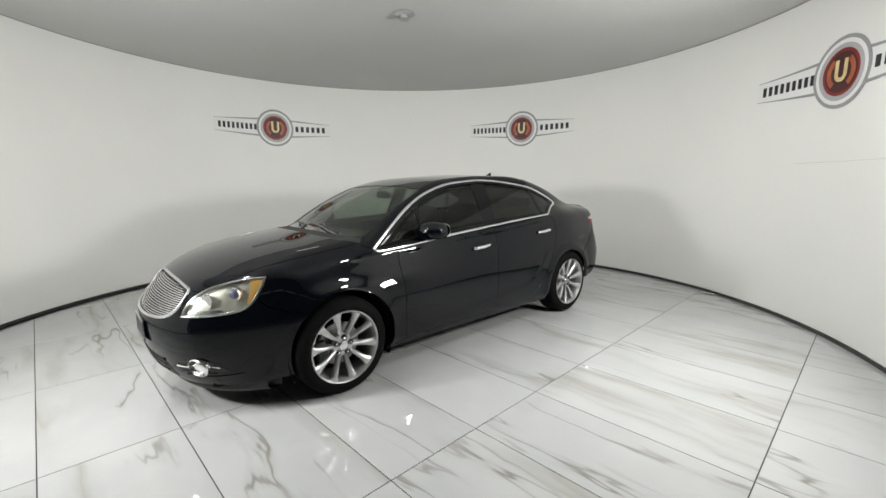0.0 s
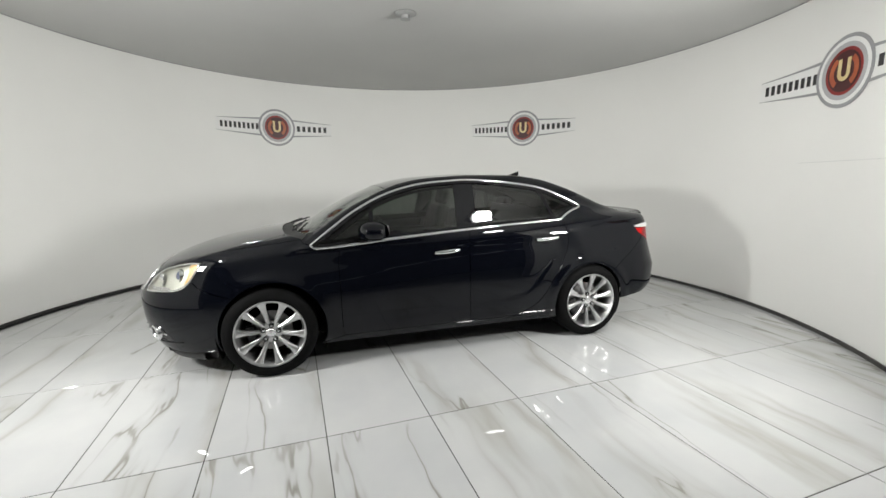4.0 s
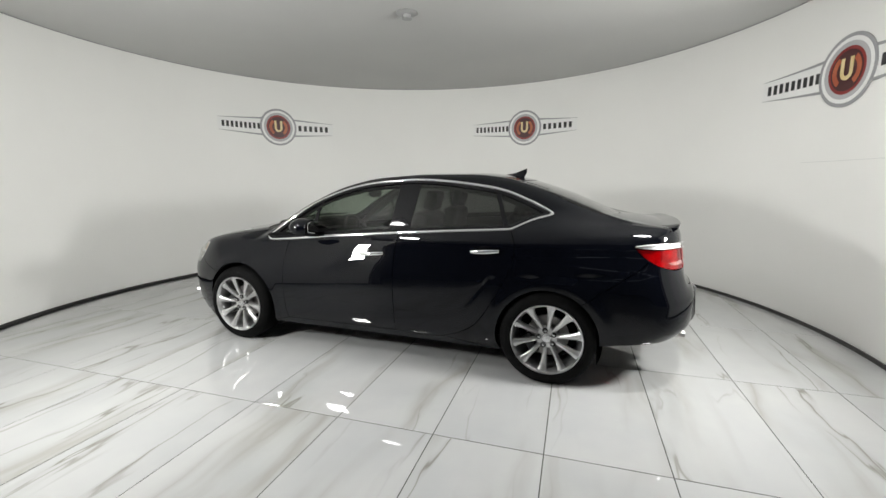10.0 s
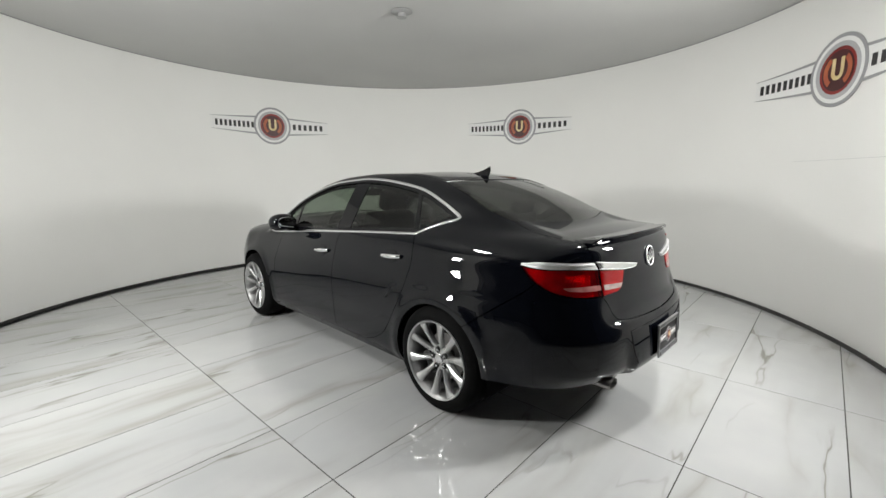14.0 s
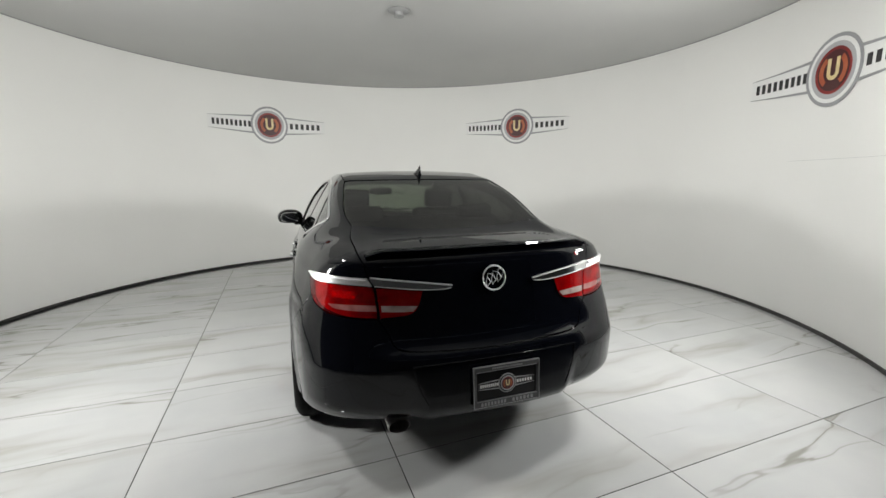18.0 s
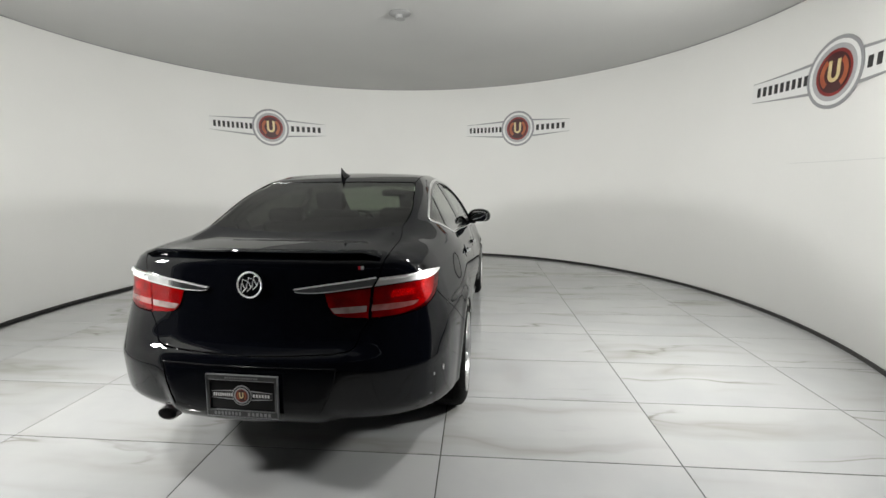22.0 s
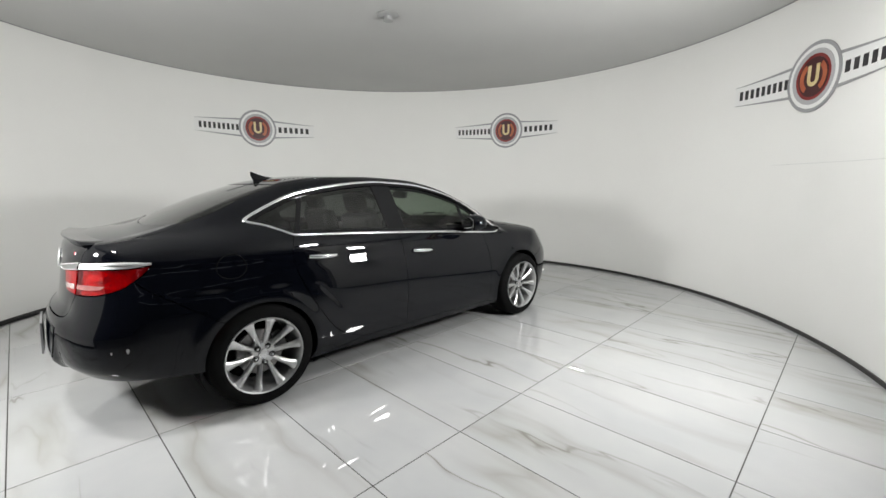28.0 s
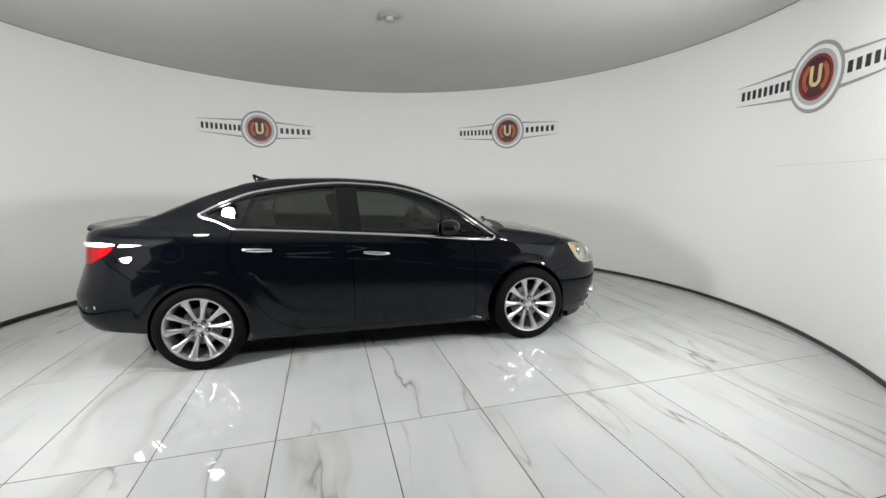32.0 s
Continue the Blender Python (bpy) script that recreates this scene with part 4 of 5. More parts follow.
def window(name, a_top, a_low, b_top, b_low, mat, label, front=None, back=None, gap=0.003, lift=-0.006):
    t = TOPS[(TOPS[:, 0] < a_top) & (TOPS[:, 0] > b_top)]
    b = LOWS[(LOWS[:, 0] < a_low) & (LOWS[:, 0] > b_low)]
    fore = edge(low_at(a_low), top_at(a_top)) if front is None else front
    aft = edge(top_at(b_top), low_at(b_low)) if back is None else back
    return panel(name, joined(fore, t, aft, b[::-1]), mat, car, label, gap=gap, lift=lift, net=0.022, flange=0.006)


window("sail_window", 1.026, 1.012, 0.575, 0.60, CAR["side_glass"], "small tinted triangle window", front=edge(low_at(1.006), top_at(1.016)))
window("front_door_window", 0.555, 0.58, -0.150, -0.110, CAR["side_glass"], "tinted front door window")
window("pillar_cover", -0.150, -0.110, -0.315, -0.270, CAR["gloss"], "gloss black pillar cover", gap=-0.008, lift=-0.003)
window("rear_door_window", -0.315, -0.270, -0.925, -1.030, CAR["dark_glass"], "dark tinted rear door window")
window("quarter_window", -0.945, -1.050, -1.323, -1.066, CAR["dark_glass"], "dark tinted quarter window", back=window_rear)
window("sail_post", 0.575, 0.60, 0.555, 0.58, CAR["gloss"], "thin black window post", gap=-0.008, lift=-0.003)
window("rear_post", -0.925, -1.030, -0.945, -1.050, CAR["gloss"], "thin black window post", gap=-0.008, lift=-0.003)
ribbon("window_seal", joined(window_top, window_rear, belt_rear[::-1], belt_front[::-1], belt_tip[::-1]), 0.034, 0.002, CAR["gloss"], car, "black seal round the side windows", closed=True, shift=SEAL)
dlo = joined(window_top, window_rear, belt_rear[::-1], belt_front[::-1], belt_tip[::-1])
ribbon("window_lining", dlo - slope(dlo) * 0.022, 0.075, 0.006, CAR["cabin"], car, "charcoal trim inside the window opening", closed=True, shift=SEAL * 1.6)
ribbon("chrome_window_trim", joined(window_top, window_rear, belt_rear[::-1], belt_front[::-1], belt_tip[::-1]), 0.022, 0.008, CAR["chrome"], car, "bright chrome window surround", closed=True)


def side_at(x, z):
    """The point of the car's left flank at a length and a height."""
    lo, hi = 0.5, 1.1
    for _ in range(30):
        y = (lo + hi) / 2
        lo, hi = (y, hi) if solid(np.array([[x, y, z]]))[0] < 0 else (lo, y)
    return np.array((x, lo, z))


def door_handle(x0, x1, z0, z1, side, parent):
    """A pull handle over a flat dark patch that paints in its dish's shade."""
    mid = side_at((x0 + x1) / 2, (z0 + z1) / 2)
    n = np.array((0.0, 1.0, 0.0))
    pts, rad = [], []
    for i in range(13):
        u = i / 12
        p = side_at(x0 + (x1 - x0) * u, z0 + (z1 - z0) * u)
        pts.append(p + n * (0.010 + 0.018 * math.sin(math.pi * u) ** 0.5))
        rad.append(0.0088 + 0.003 * math.sin(math.pi * u))
    bm = bmesh.new()
    tube(bm, [(p[0], p[1] * side, p[2]) for p in pts], rad, 12, flat=1.35)
    part("door_handle", bm, CAR["chrome"], parent, "chrome pull handle", smooth=60)
    # no dish is cut: a black sheet on the door stands for its shade
    rim = np.array([side_at(mid[0] + 0.060 * math.cos(k), mid[2] - 0.003 + 0.044 * math.sin(k)) for k in np.linspace(0, 2 * math.pi, 25)[:-1]])
    v, f, nn = sheet(rim, gap=0.0, lift=0.003, net=0.015, flange=0.004)
    if side < 0:
        v, f, nn = flipped(v, f, nn)
    link("handle_cup", v, f, CAR["gloss"], parent, "flat black patch painted in for the shaded dish behind the handle", normals=nn)


for s, fd, rd in ((1, front_doors[0], rear_doors[0]), (-1, front_doors[1], rear_doors[1])):
    door_handle(0.10, -0.10, 0.842, 0.858, s, fd)
    door_handle(-0.80, -1.00, 0.905, 0.918, s, rd)


# ---- wheels ----
def wheel_meshes():
    made = {}
    bm = bmesh.new()
    lathe(bm, [(0.232, 0.108), (0.250, 0.117), (0.272, 0.121), (0.295, 0.112), (0.316, 0.098), (0.326, 0.084), (0.330, 0.055), (0.330, -0.055), (0.326, -0.09), (0.31, -0.108), (0.268, -0.118), (0.225, -0.108), (0.22, 0.0)], 72, close=True)
    made["tyre"] = (bm, CAR["tyre"])
    bm = bmesh.new()
    lathe(bm, [(0.247, 0.113), (0.243, 0.121), (0.236, 0.118), (0.226, 0.098), (0.216, 0.06), (0.21, -0.10), (0.215, -0.10), (0.232, 0.06), (0.236, 0.10)], 72, close=True)
    made["rim"] = (bm, CAR["alloy"])
    bm = bmesh.new()
    rows = []
    for r, h, w, d in ((0.030, 0.066, 0.012, 0.034), (0.06, 0.072, 0.0130, 0.036), (0.09, 0.081, 0.0138, 0.036), (0.13, 0.092, 0.0155, 0.034), (0.17, 0.100, 0.0182, 0.030), (0.205, 0.106, 0.0240, 0.026), (0.226, 0.109, 0.033, 0.022), (0.238, 0.111, 0.044, 0.018)):
        rows.append([bm.verts.new((r, y, z)) for y, z in ((-w, h - d), (-w, h - 0.009), (-w * 0.70, h - 0.003), (w * 0.15, h), (w * 0.62, h - 0.005), (w, h - 0.012), (w, h - d))])
    for a, b in zip(rows, rows[1:]):
        for k in range(6):
            bm.faces.new((a[k], a[k + 1], b[k + 1], b[k]))
        bm.faces.new((a[6], a[0], b[0], b[6]))
    bm.faces.new(rows[0])
    bm.faces.new(rows[-1])
    made["spoke"] = (bm, CAR["alloy"])
    bm = bmesh.new()
    lathe(bm, [(0.078, 0.03), (0.078, 0.060), (0.070, 0.070), (0.034, 0.072), (0.033, 0.068)], 40)
    made["hub"] = (bm, CAR["alloy"])
    bm = bmesh.new()
    lathe(bm, [(0.031, 0.066), (0.031, 0.078), (0.027, 0.082), (0.010, 0.084)], 32)
    made["centre_cap"] = (bm, CAR["satin"])
    bm = bmesh.new()
    lathe(bm, [(0.0185, 0.06), (0.0185, 0.0790), (0.0160, 0.0800), (0.0145, 0.071), (0.004, 0.071)], 20)
    made["nut_seat"] = (bm, CAR["plastic"])
    bm = bmesh.new()
    lathe(bm, [(0.0095, 0.068), (0.0095, 0.080), (0.0075, 0.084), (0.002, 0.085)], 6)
    made["lug_nut"] = (bm, CAR["chrome"])
    bm = bmesh.new()
    lathe(bm, [(0.07, -0.01), (0.145, -0.01), (0.145, 0.012), (0.07, 0.012)], 48, close=True)
    lathe(bm, [(0.02, -0.01), (0.075, -0.01), (0.075, 0.045), (0.02, 0.045)], 32)
    made["brake_disc"] = (bm, CAR["steel"])
    bm = bmesh.new()
    box(bm, 0.10, 0.165, -0.075, 0.075, -0.02, 0.045, 0.012)
    made["brake_caliper"] = (bm, CAR["plastic"])
    bm = bmesh.new()
    lathe(bm, [(0.21, -0.112), (0.21, -0.108), (0.01, -0.108)], 40)
    made["back_plate"] = (bm, CAR["liner"])
    out = {}
    for k, (bm, mat) in made.items():
        bmesh.ops.recalc_face_normals(bm, faces=bm.faces)
        me = bpy.data.meshes.new(k)
        bm.to_mesh(me)
        bm.free()
        me.materials.append(mat)
        me.shade_smooth()
        me.set_sharp_from_angle(angle=radians(38))
        out[k] = me
    return out


WHEEL = wheel_meshes()


def wheel(x, side, turn):
    w = new("wheel", WHEEL["tyre"])
    w.parent = car
    w["label"] = "black tyre on a ten-spoke silver alloy wheel"
    w.matrix_basis = pose(x, side * 0.778, 0.330, 0, 0, 0) @ (pose(0, 0, 0, -90, 0, 0) if side > 0 else pose(0, 0, 0, 90, 0, 0)) @ pose(0, 0, 0, 0, 0, turn)

    def sub(name, m=None):
        o = new(name, WHEEL[name])
        o.parent = w
        o.matrix_basis = m or Matrix()
    for name in ("rim", "hub", "centre_cap", "brake_disc", "brake_caliper", "back_plate"):
        sub(name)
    for k in range(5):
        for d in (-17.2, 17.2):
            sub("spoke", pose(0, 0, 0, 0, 0, 72 * k + d))
        a = radians(72 * k + 36)
        sub("nut_seat", pose(0.055 * math.cos(a), 0.055 * math.sin(a), 0.0))
        sub("lug_nut", pose(0.055 * math.cos(a), 0.055 * math.sin(a), 0.0))


wheel(HUB_X, 1, 12)
wheel(-HUB_X, 1, 30)
wheel(HUB_X, -1, 50)
wheel(-HUB_X, -1, 22)

# wheel wells, belly
for x, r in ((1.32, 0.39), (-1.335, 0.37)):
    for s in (1, -1):
        bm = bmesh.new()
        rows = []
        for i in range(25):
            a = radians(-25 + 230 * i / 24)
            rows.append([bm.verts.new((x + r * math.cos(a), s * y, HUB_Z + r * math.sin(a))) for y in (0.50, 0.835)] + [bm.verts.new((x + 0.05 * math.cos(a), s * 0.50, HUB_Z + 0.05 * math.sin(a)))])
        for a, b in zip(rows, rows[1:]):
            bm.faces.new((a[0], a[1], b[1], b[0]))
            bm.faces.new((a[2], a[0], b[0], b[2]))
        part("wheel_well", bm, CAR["liner"], car, "dark wheel well liner")
bm = bmesh.new()
box(bm, -0.95, 0.93, -0.80, 0.80, 0.20, 0.26, 0.02)
box(bm, -2.15, -1.70, -0.62, 0.62, 0.33, 0.45, 0.04)
box(bm, -1.72, -0.93, -0.50, 0.50, 0.24, 0.50, 0.02)
box(bm, 0.92, 1.72, -0.50, 0.50, 0.20, 0.60, 0.02)
box(bm, 1.70, 2.08, -0.60, 0.60, 0.17, 0.45, 0.04)
part("underbody", bm, CAR["liner"], car, "dark underbody")


# ---- lamps, grille and small parts of the car ----
def lid_normal(x, y, z):
    p = snap([(x, y, z)])
    return p[0], slope(p)[0]


def onto(p, n, spin=0.0):
    """A pose at p with local z along n."""
    q = Vector(n).to_track_quat("Z", "Y").to_matrix().to_4x4()
    return Matrix.Translation(Vector(p)) @ q @ Matrix.Rotation(radians(spin), 4, "Z")


def walls(name, outline, deep, mat, parent, label="", sides=(1, -1)):
    """The sides of a recess, down from an outline."""
    n = slope(outline)
    v = np.vstack([outline - n * 0.002, outline - n * deep])
    k = len(outline)
    f = [(i, (i + 1) % k, k + (i + 1) % k, k + i) for i in range(k)]
    for s in sides:
        link(name, v * (1, s, 1), f, mat, parent, label, smooth=True)


lamp_outline = joined(lamp_fore, lamp_top_fore[::-1], lamp_top_back, lamp_tail, lamp_low)
lamp_a = panel("headlight", lamp_outline, CAR["lens"], car, "clear headlight with an amber corner", gap=0.004, lift=-0.001, net=0.03, flange=0.004)
for lens, s in zip(lamp_a, (1, -1)):
    walls("bezel", lamp_outline, 0.028, CAR["reflector"], lens, "silver lamp bezel", sides=(s,))
    v, f, n = sheet(lamp_outline, gap=0.0, lift=-0.026, net=0.03, flange=0)
    if s < 0:
        v, f, n = flipped(v, f, n)
    link("reflector", v, f, CAR["reflector"], lens, "pale silver reflector", normals=n)
    amber = joined(edge((1.845, 0.690, 0.828), (1.80, 0.712, 0.832), (1.772, 0.726, 0.830)), edge((1.772, 0.726, 0.830), (1.786, 0.737, 0.796), (1.835, 0.740, 0.722)),
                   edge((1.835, 0.740, 0.722), (1.895, 0.724, 0.678)), edge((1.895, 0.724, 0.678), (1.862, 0.712, 0.75), (1.845, 0.690, 0.828)))
    v, f, n = sheet(amber, gap=0.003, lift=-0.010, net=0.03, flange=0.02)
    if s < 0:
        v, f, n = flipped(v, f, n)
    link("amber_marker", v, f, CAR["amber"], lens, "amber side marker", normals=n)
    ribbon("bezel_edge", lamp_outline - slope(lamp_outline) * 0.004, 0.010, 0.004, CAR["chrome"], lens, "chrome edge inside the lens", closed=True, shift=SEAL * 0.4, sides=(s,))
    shade = joined(edge((2.165, 0.515, 0.640), (2.09, 0.600, 0.645), (1.99, 0.672, 0.656)), edge((1.99, 0.672, 0.656), (2.02, 0.65, 0.672)), edge((2.02, 0.65, 0.672), (2.09, 0.592, 0.668), (2.150, 0.520, 0.668)), edge((2.150, 0.520, 0.668), (2.165, 0.515, 0.640)))
    v, f, n = sheet(shade, gap=0.0, lift=-0.018, net=0.03, flange=0.006)
    if s < 0:
        v, f, n = flipped(v, f, n)
    link("lower_louvre", v, f, CAR["satin"], lens, "ribbed grey strip below the lamps", normals=n)
    p, n = lid_normal(2.075, 0.585, 0.712)
    way = Vector((0.86, 0.45, 0.10)).normalized()
    bm = bmesh.new()
    lathe(bm, [(0.046, -0.012), (0.048, -0.004), (0.045, -0.002), (0.034, -0.014), (0.020, -0.022), (0.006, -0.026)], 32, onto(p - np.array(way) * 0.012, way))
    if s < 0:
        bmesh.ops.transform(bm, matrix=Matrix.Diagonal((1, -1, 1, 1)), verts=bm.verts)
    part("high_beam_bowl", bm, CAR["chrome"], lens, "chrome high beam bowl")
    p, n = lid_normal(1.965, 0.655, 0.742)
    way = Vector((0.86, 0.45, 0.10)).normalized()
    bm = bmesh.new()
    lathe(bm, [(0.052, -0.05), (0.054, -0.012), (0.050, -0.004), (0.044, -0.010), (0.040, -0.016)], 32, onto(p - np.array(way) * 0.030, way))
    if s < 0:
        bmesh.ops.transform(bm, matrix=Matrix.Diagonal((1, -1, 1, 1)), verts=bm.verts)
    part("projector_ring", bm, CAR["chrome"], lens, "chrome projector ring")
    bm = bmesh.new()
    lathe(bm, [(0.040, -0.020), (0.037, -0.008), (0.028, 0.003), (0.014, 0.009), (0.002, 0.010)], 32, onto(p - np.array(way) * 0.034, way))
    if s < 0:
        bmesh.ops.transform(bm, matrix=Matrix.Diagonal((1, -1, 1, 1)), verts=bm.verts)
    part("projector_lens", bm, material("projector_glass", (0.10, 0.11, 0.16), 0.05, coat=1.0), lens, "dark bluish projector lens")

# grille
grille_outline = joined(grille_top[::-1], grille_side, mid_line(grille_side[-1], grille_top[-1], 10))
grille = panel("grille", grille_outline, CAR["plastic"], car, "oval grille with thin chrome slats", whole=True, gap=0.002, lift=-0.028, net=0.04, flange=0)[0]
rim_line = joined(grille_top[::-1], grille_side)
both = np.vstack([rim_line, (rim_line * (1, -1, 1))[::-1][1:-1]])
ribbon("grille_frame", both, 0.020, 0.010, CAR["satin"], grille, "bright chrome grille frame", closed=True, whole=True)
for z in np.arange(0.612, 0.796, 0.0112):
    side_y = np.interp(z, grille_side[::-1, 2], grille_side[::-1, 1])
    if z > 0.768:
        side_y = np.interp(-z, -grille_top[::-1, 2], grille_top[::-1, 1]) if z < 0.8 else 0.1
    side_y = max(side_y - 0.008, 0.02)
    ys = np.linspace(-side_y, side_y, 25)
    pts = snap([(2.2, abs(y), z) for y in ys])
    pts = on_body(to_sw(np.stack([np.full(25, 2.2), np.abs(ys), np.full(25, z)], -1)))
    pts[:, 1] *= np.sign(ys)
    nn = slope(pts)
    bm = bmesh.new()
    tube(bm, [Vector(a - b * 0.010) for a, b in zip(pts, nn)], 0.0036, 6)
    part("slat", bm, CAR["satin"], grille)

# lower front
air = joined(edge((2.305, 0.0, 0.36), (2.29, 0.16, 0.36), (2.25, 0.30, 0.355)), edge((2.25, 0.30, 0.355), (2.22, 0.34, 0.30), (2.19, 0.36, 0.235)), edge((2.19, 0.36, 0.235), (2.25, 0.18, 0.23), (2.265, 0.0, 0.23)),
             mid_line((2.265, 0, 0.23), (2.305, 0, 0.36), 6))
panel("lower_intake", air, CAR["plastic"], front_bumper, "black lower air intake", whole=True, gap=0.0, lift=0.002, net=0.04, flange=0.006)
for k in range(3):
    z = 0.265 + 0.035 * k
    ys = np.linspace(-0.30, 0.30, 17)
    pts = on_body(to_sw(np.stack([np.full(17, 2.2), np.abs(ys), np.full(17, z)], -1)))
    pts[:, 1] *= np.sign(ys)
    bm = bmesh.new()
    tube(bm, [Vector(a + b * 0.004) for a, b in zip(pts, slope(pts))], 0.006, 6)
    part("intake_bar", bm, CAR["gloss"], front_bumper)
fog_cut = joined(edge((2.225, 0.43, 0.345), (2.17, 0.53, 0.372), (2.09, 0.63, 0.365), (2.045, 0.70, 0.318)), edge((2.045, 0.70, 0.318), (2.03, 0.725, 0.288), (2.06, 0.69, 0.278)),
                 edge((2.06, 0.69, 0.278), (2.13, 0.60, 0.275), (2.215, 0.46, 0.285)), edge((2.215, 0.46, 0.285), (2.225, 0.43, 0.345)))
for k, rec in enumerate(panel("fog_recess", fog_cut, CAR["plastic"], front_bumper, "black fog lamp recess", gap=0.0, lift=0.0015, net=0.03, flange=0.004)):
    s = 1 - 2 * k
    p, n = lid_normal(2.132, 0.571, 0.330)
    n = (Vector(n) + Vector((0.35, 0, 0))).normalized()
    for nm, prof, mat in (("fog_ring", [(0.057, -0.02), (0.058, 0.010), (0.052, 0.016), (0.047, 0.006), (0.045, -0.002)], "satin"), ("fog_lens", [(0.046, -0.004), (0.037, 0.004), (0.015, 0.009), (0.002, 0.010)], "chrome")):
        bm = bmesh.new()
        lathe(bm, prof, 28, onto(p, n) @ (Matrix.Diagonal((1.0, 1.32, 1.0, 1)) if abs((onto(p, n) @ Vector((0, 1, 0)) - onto(p, n) @ Vector((0, 0, 0))).z) < 0.5 else Matrix.Diagonal((1.32, 1.0, 1.0, 1))))
        if s < 0:
            bmesh.ops.transform(bm, matrix=Matrix.Diagonal((1, -1, 1, 1)), verts=bm.verts)
        part(nm, bm, CAR[mat], rec, "round fog lamp in chrome" if nm == "fog_ring" else "")
    for dz in (-0.030, 0.022):
        ribbon("slat", edge((2.215, 0.455, 0.318 + dz), (2.17, 0.53, 0.320 + dz), (2.10, 0.615, 0.318 + dz), (2.07, 0.665, 0.314 + dz)), 0.008, 0.006, CAR["gloss"], rec, sides=(s,))
    line = edge((2.225, 0.44, 0.322), (2.17, 0.52, 0.326))
    ribbon("chrome_blade", line, 0.012, 0.008, CAR["chrome"], rec, "chrome blade", sides=(s,))
    line = edge((2.085, 0.635, 0.338), (2.06, 0.68, 0.322))
    ribbon("chrome_blade", line, 0.010, 0.006, CAR["chrome"], rec, "chrome blade", sides=(s,))
ribbon("bumper_lip", edge((2.22, 0.50, 0.246), (2.12, 0.62, 0.252), (2.02, 0.71, 0.262), (1.95, 0.755, 0.275)), 0.012, 0.005, CAR["gloss"], front_bumper, "dark lip below the fog lamp")
bm = bmesh.new()
rows = []
for a in np.linspace(-1, 1, 33):
    y = 0.74 * a
    x = 2.225 - 0.44 * y ** 2 - 1.0 * y ** 6
    rows.append([bm.verts.new((x + dx, y, z)) for dx, z in ((-0.02, 0.205), (-0.012, 0.155), (-0.03, 0.135), (-0.10, 0.140), (-0.10, 0.205))])
for a, b in zip(rows, rows[1:]):
    for k in range(5):
        bm.faces.new((a[k], a[(k + 1) % 5], b[(k + 1) % 5], b[k]))
part("air_dam", bm, CAR["plastic"], front_bumper, "black plastic air dam")
bm = bmesh.new()
box(bm, 2.338, 2.346, -0.15, 0.15, 0.42, 0.545, 0.004)
front_plate = part("front_plate", bm, CAR["plate"], front_bumper, "black front plate in a silver frame")
bm = bmesh.new()
for y0, y1, z0, z1 in ((-0.158, 0.158, 0.537, 0.552), (-0.158, 0.158, 0.412, 0.428), (-0.158, -0.146, 0.426, 0.540), (0.146, 0.158, 0.426, 0.540)):
    box(bm, 2.340, 2.350, y0, y1, z0, z1, 0.002)
part("plate_frame", bm, CAR["dull"], front_plate, "silver plate frame")

# cowl and wipers
panel("cowl", joined(screen_base, mid_line(screen_base[-1], cowl[-1], 4), cowl[::-1], edge(tuple(cowl[0]), tuple(screen_base[0]))), CAR["plastic"], car, "black plastic cowl below the windshield", whole=True, field="xy", gap=0.001, lift=-0.006, net=0.05)
for y0, y1 in ((0.48, 0.02), (-0.02, -0.48)):
    q = np.stack([np.linspace(1.17, 1.07, 12) - 0.12 * np.linspace(y0, y1, 12) ** 2, np.abs(np.linspace(y0, y1, 12))], -1)
    pts = on_body(q, "xy")
    pts[:, 1] = np.linspace(y0, y1, 12)
    bm = bmesh.new()
    tube(bm, [Vector((a[0], a[1], a[2] + 0.014)) for a in pts], 0.007, 6)
    tube(bm, [Vector((pts[0][0] + 0.03, pts[0][1], pts[0][2] + 0.01)), Vector((pts[0][0], pts[0][1] * 0.98, pts[0][2] + 0.024)), Vector((pts[6][0] + 0.004, pts[6][1], pts[6][2] + 0.024))], 0.009, 6)
    part("wiper", bm, CAR["plastic"], car, "black windshield wiper")
for line in (edge((1.515, 0.600, 0.940), (1.44, 0.612, 0.95), (1.37, 0.620, 0.958)),):
    ribbon("hood_vent", line, 0.012, 0.006, CAR["chrome"], car, "thin chrome hood vent")

# tail lamps
outer = joined(tail_bar_out, tail_out, edge((-2.188, 0.525, 0.814), (-2.163, 0.535, 0.952)))
inner = joined(edge((-2.163, 0.527, 0.950), (-2.188, 0.518, 0.816)), tail_in, edge((-2.212, 0.326, 0.930), (-2.18, 0.47, 0.945), (-2.163, 0.527, 0.950)))
strip_out = joined(edge((-2.085, 0.733, 0.876), (-2.13, 0.655, 0.876), (-2.180, 0.532, 0.874)), edge((-2.180, 0.532, 0.874), (-2.186, 0.528, 0.848)), edge((-2.186, 0.528, 0.848), (-2.15, 0.622, 0.850), (-2.105, 0.708, 0.858)), edge((-2.105, 0.708, 0.858), (-2.085, 0.733, 0.876)))
strip_in = joined(edge((-2.186, 0.510, 0.873), (-2.20, 0.42, 0.868), (-2.214, 0.355, 0.864)), edge((-2.214, 0.355, 0.868), (-2.215, 0.375, 0.842)), edge((-2.215, 0.375, 0.842), (-2.205, 0.43, 0.842), (-2.190, 0.507, 0.846)), edge((-2.190, 0.507, 0.846), (-2.186, 0.510, 0.873)))
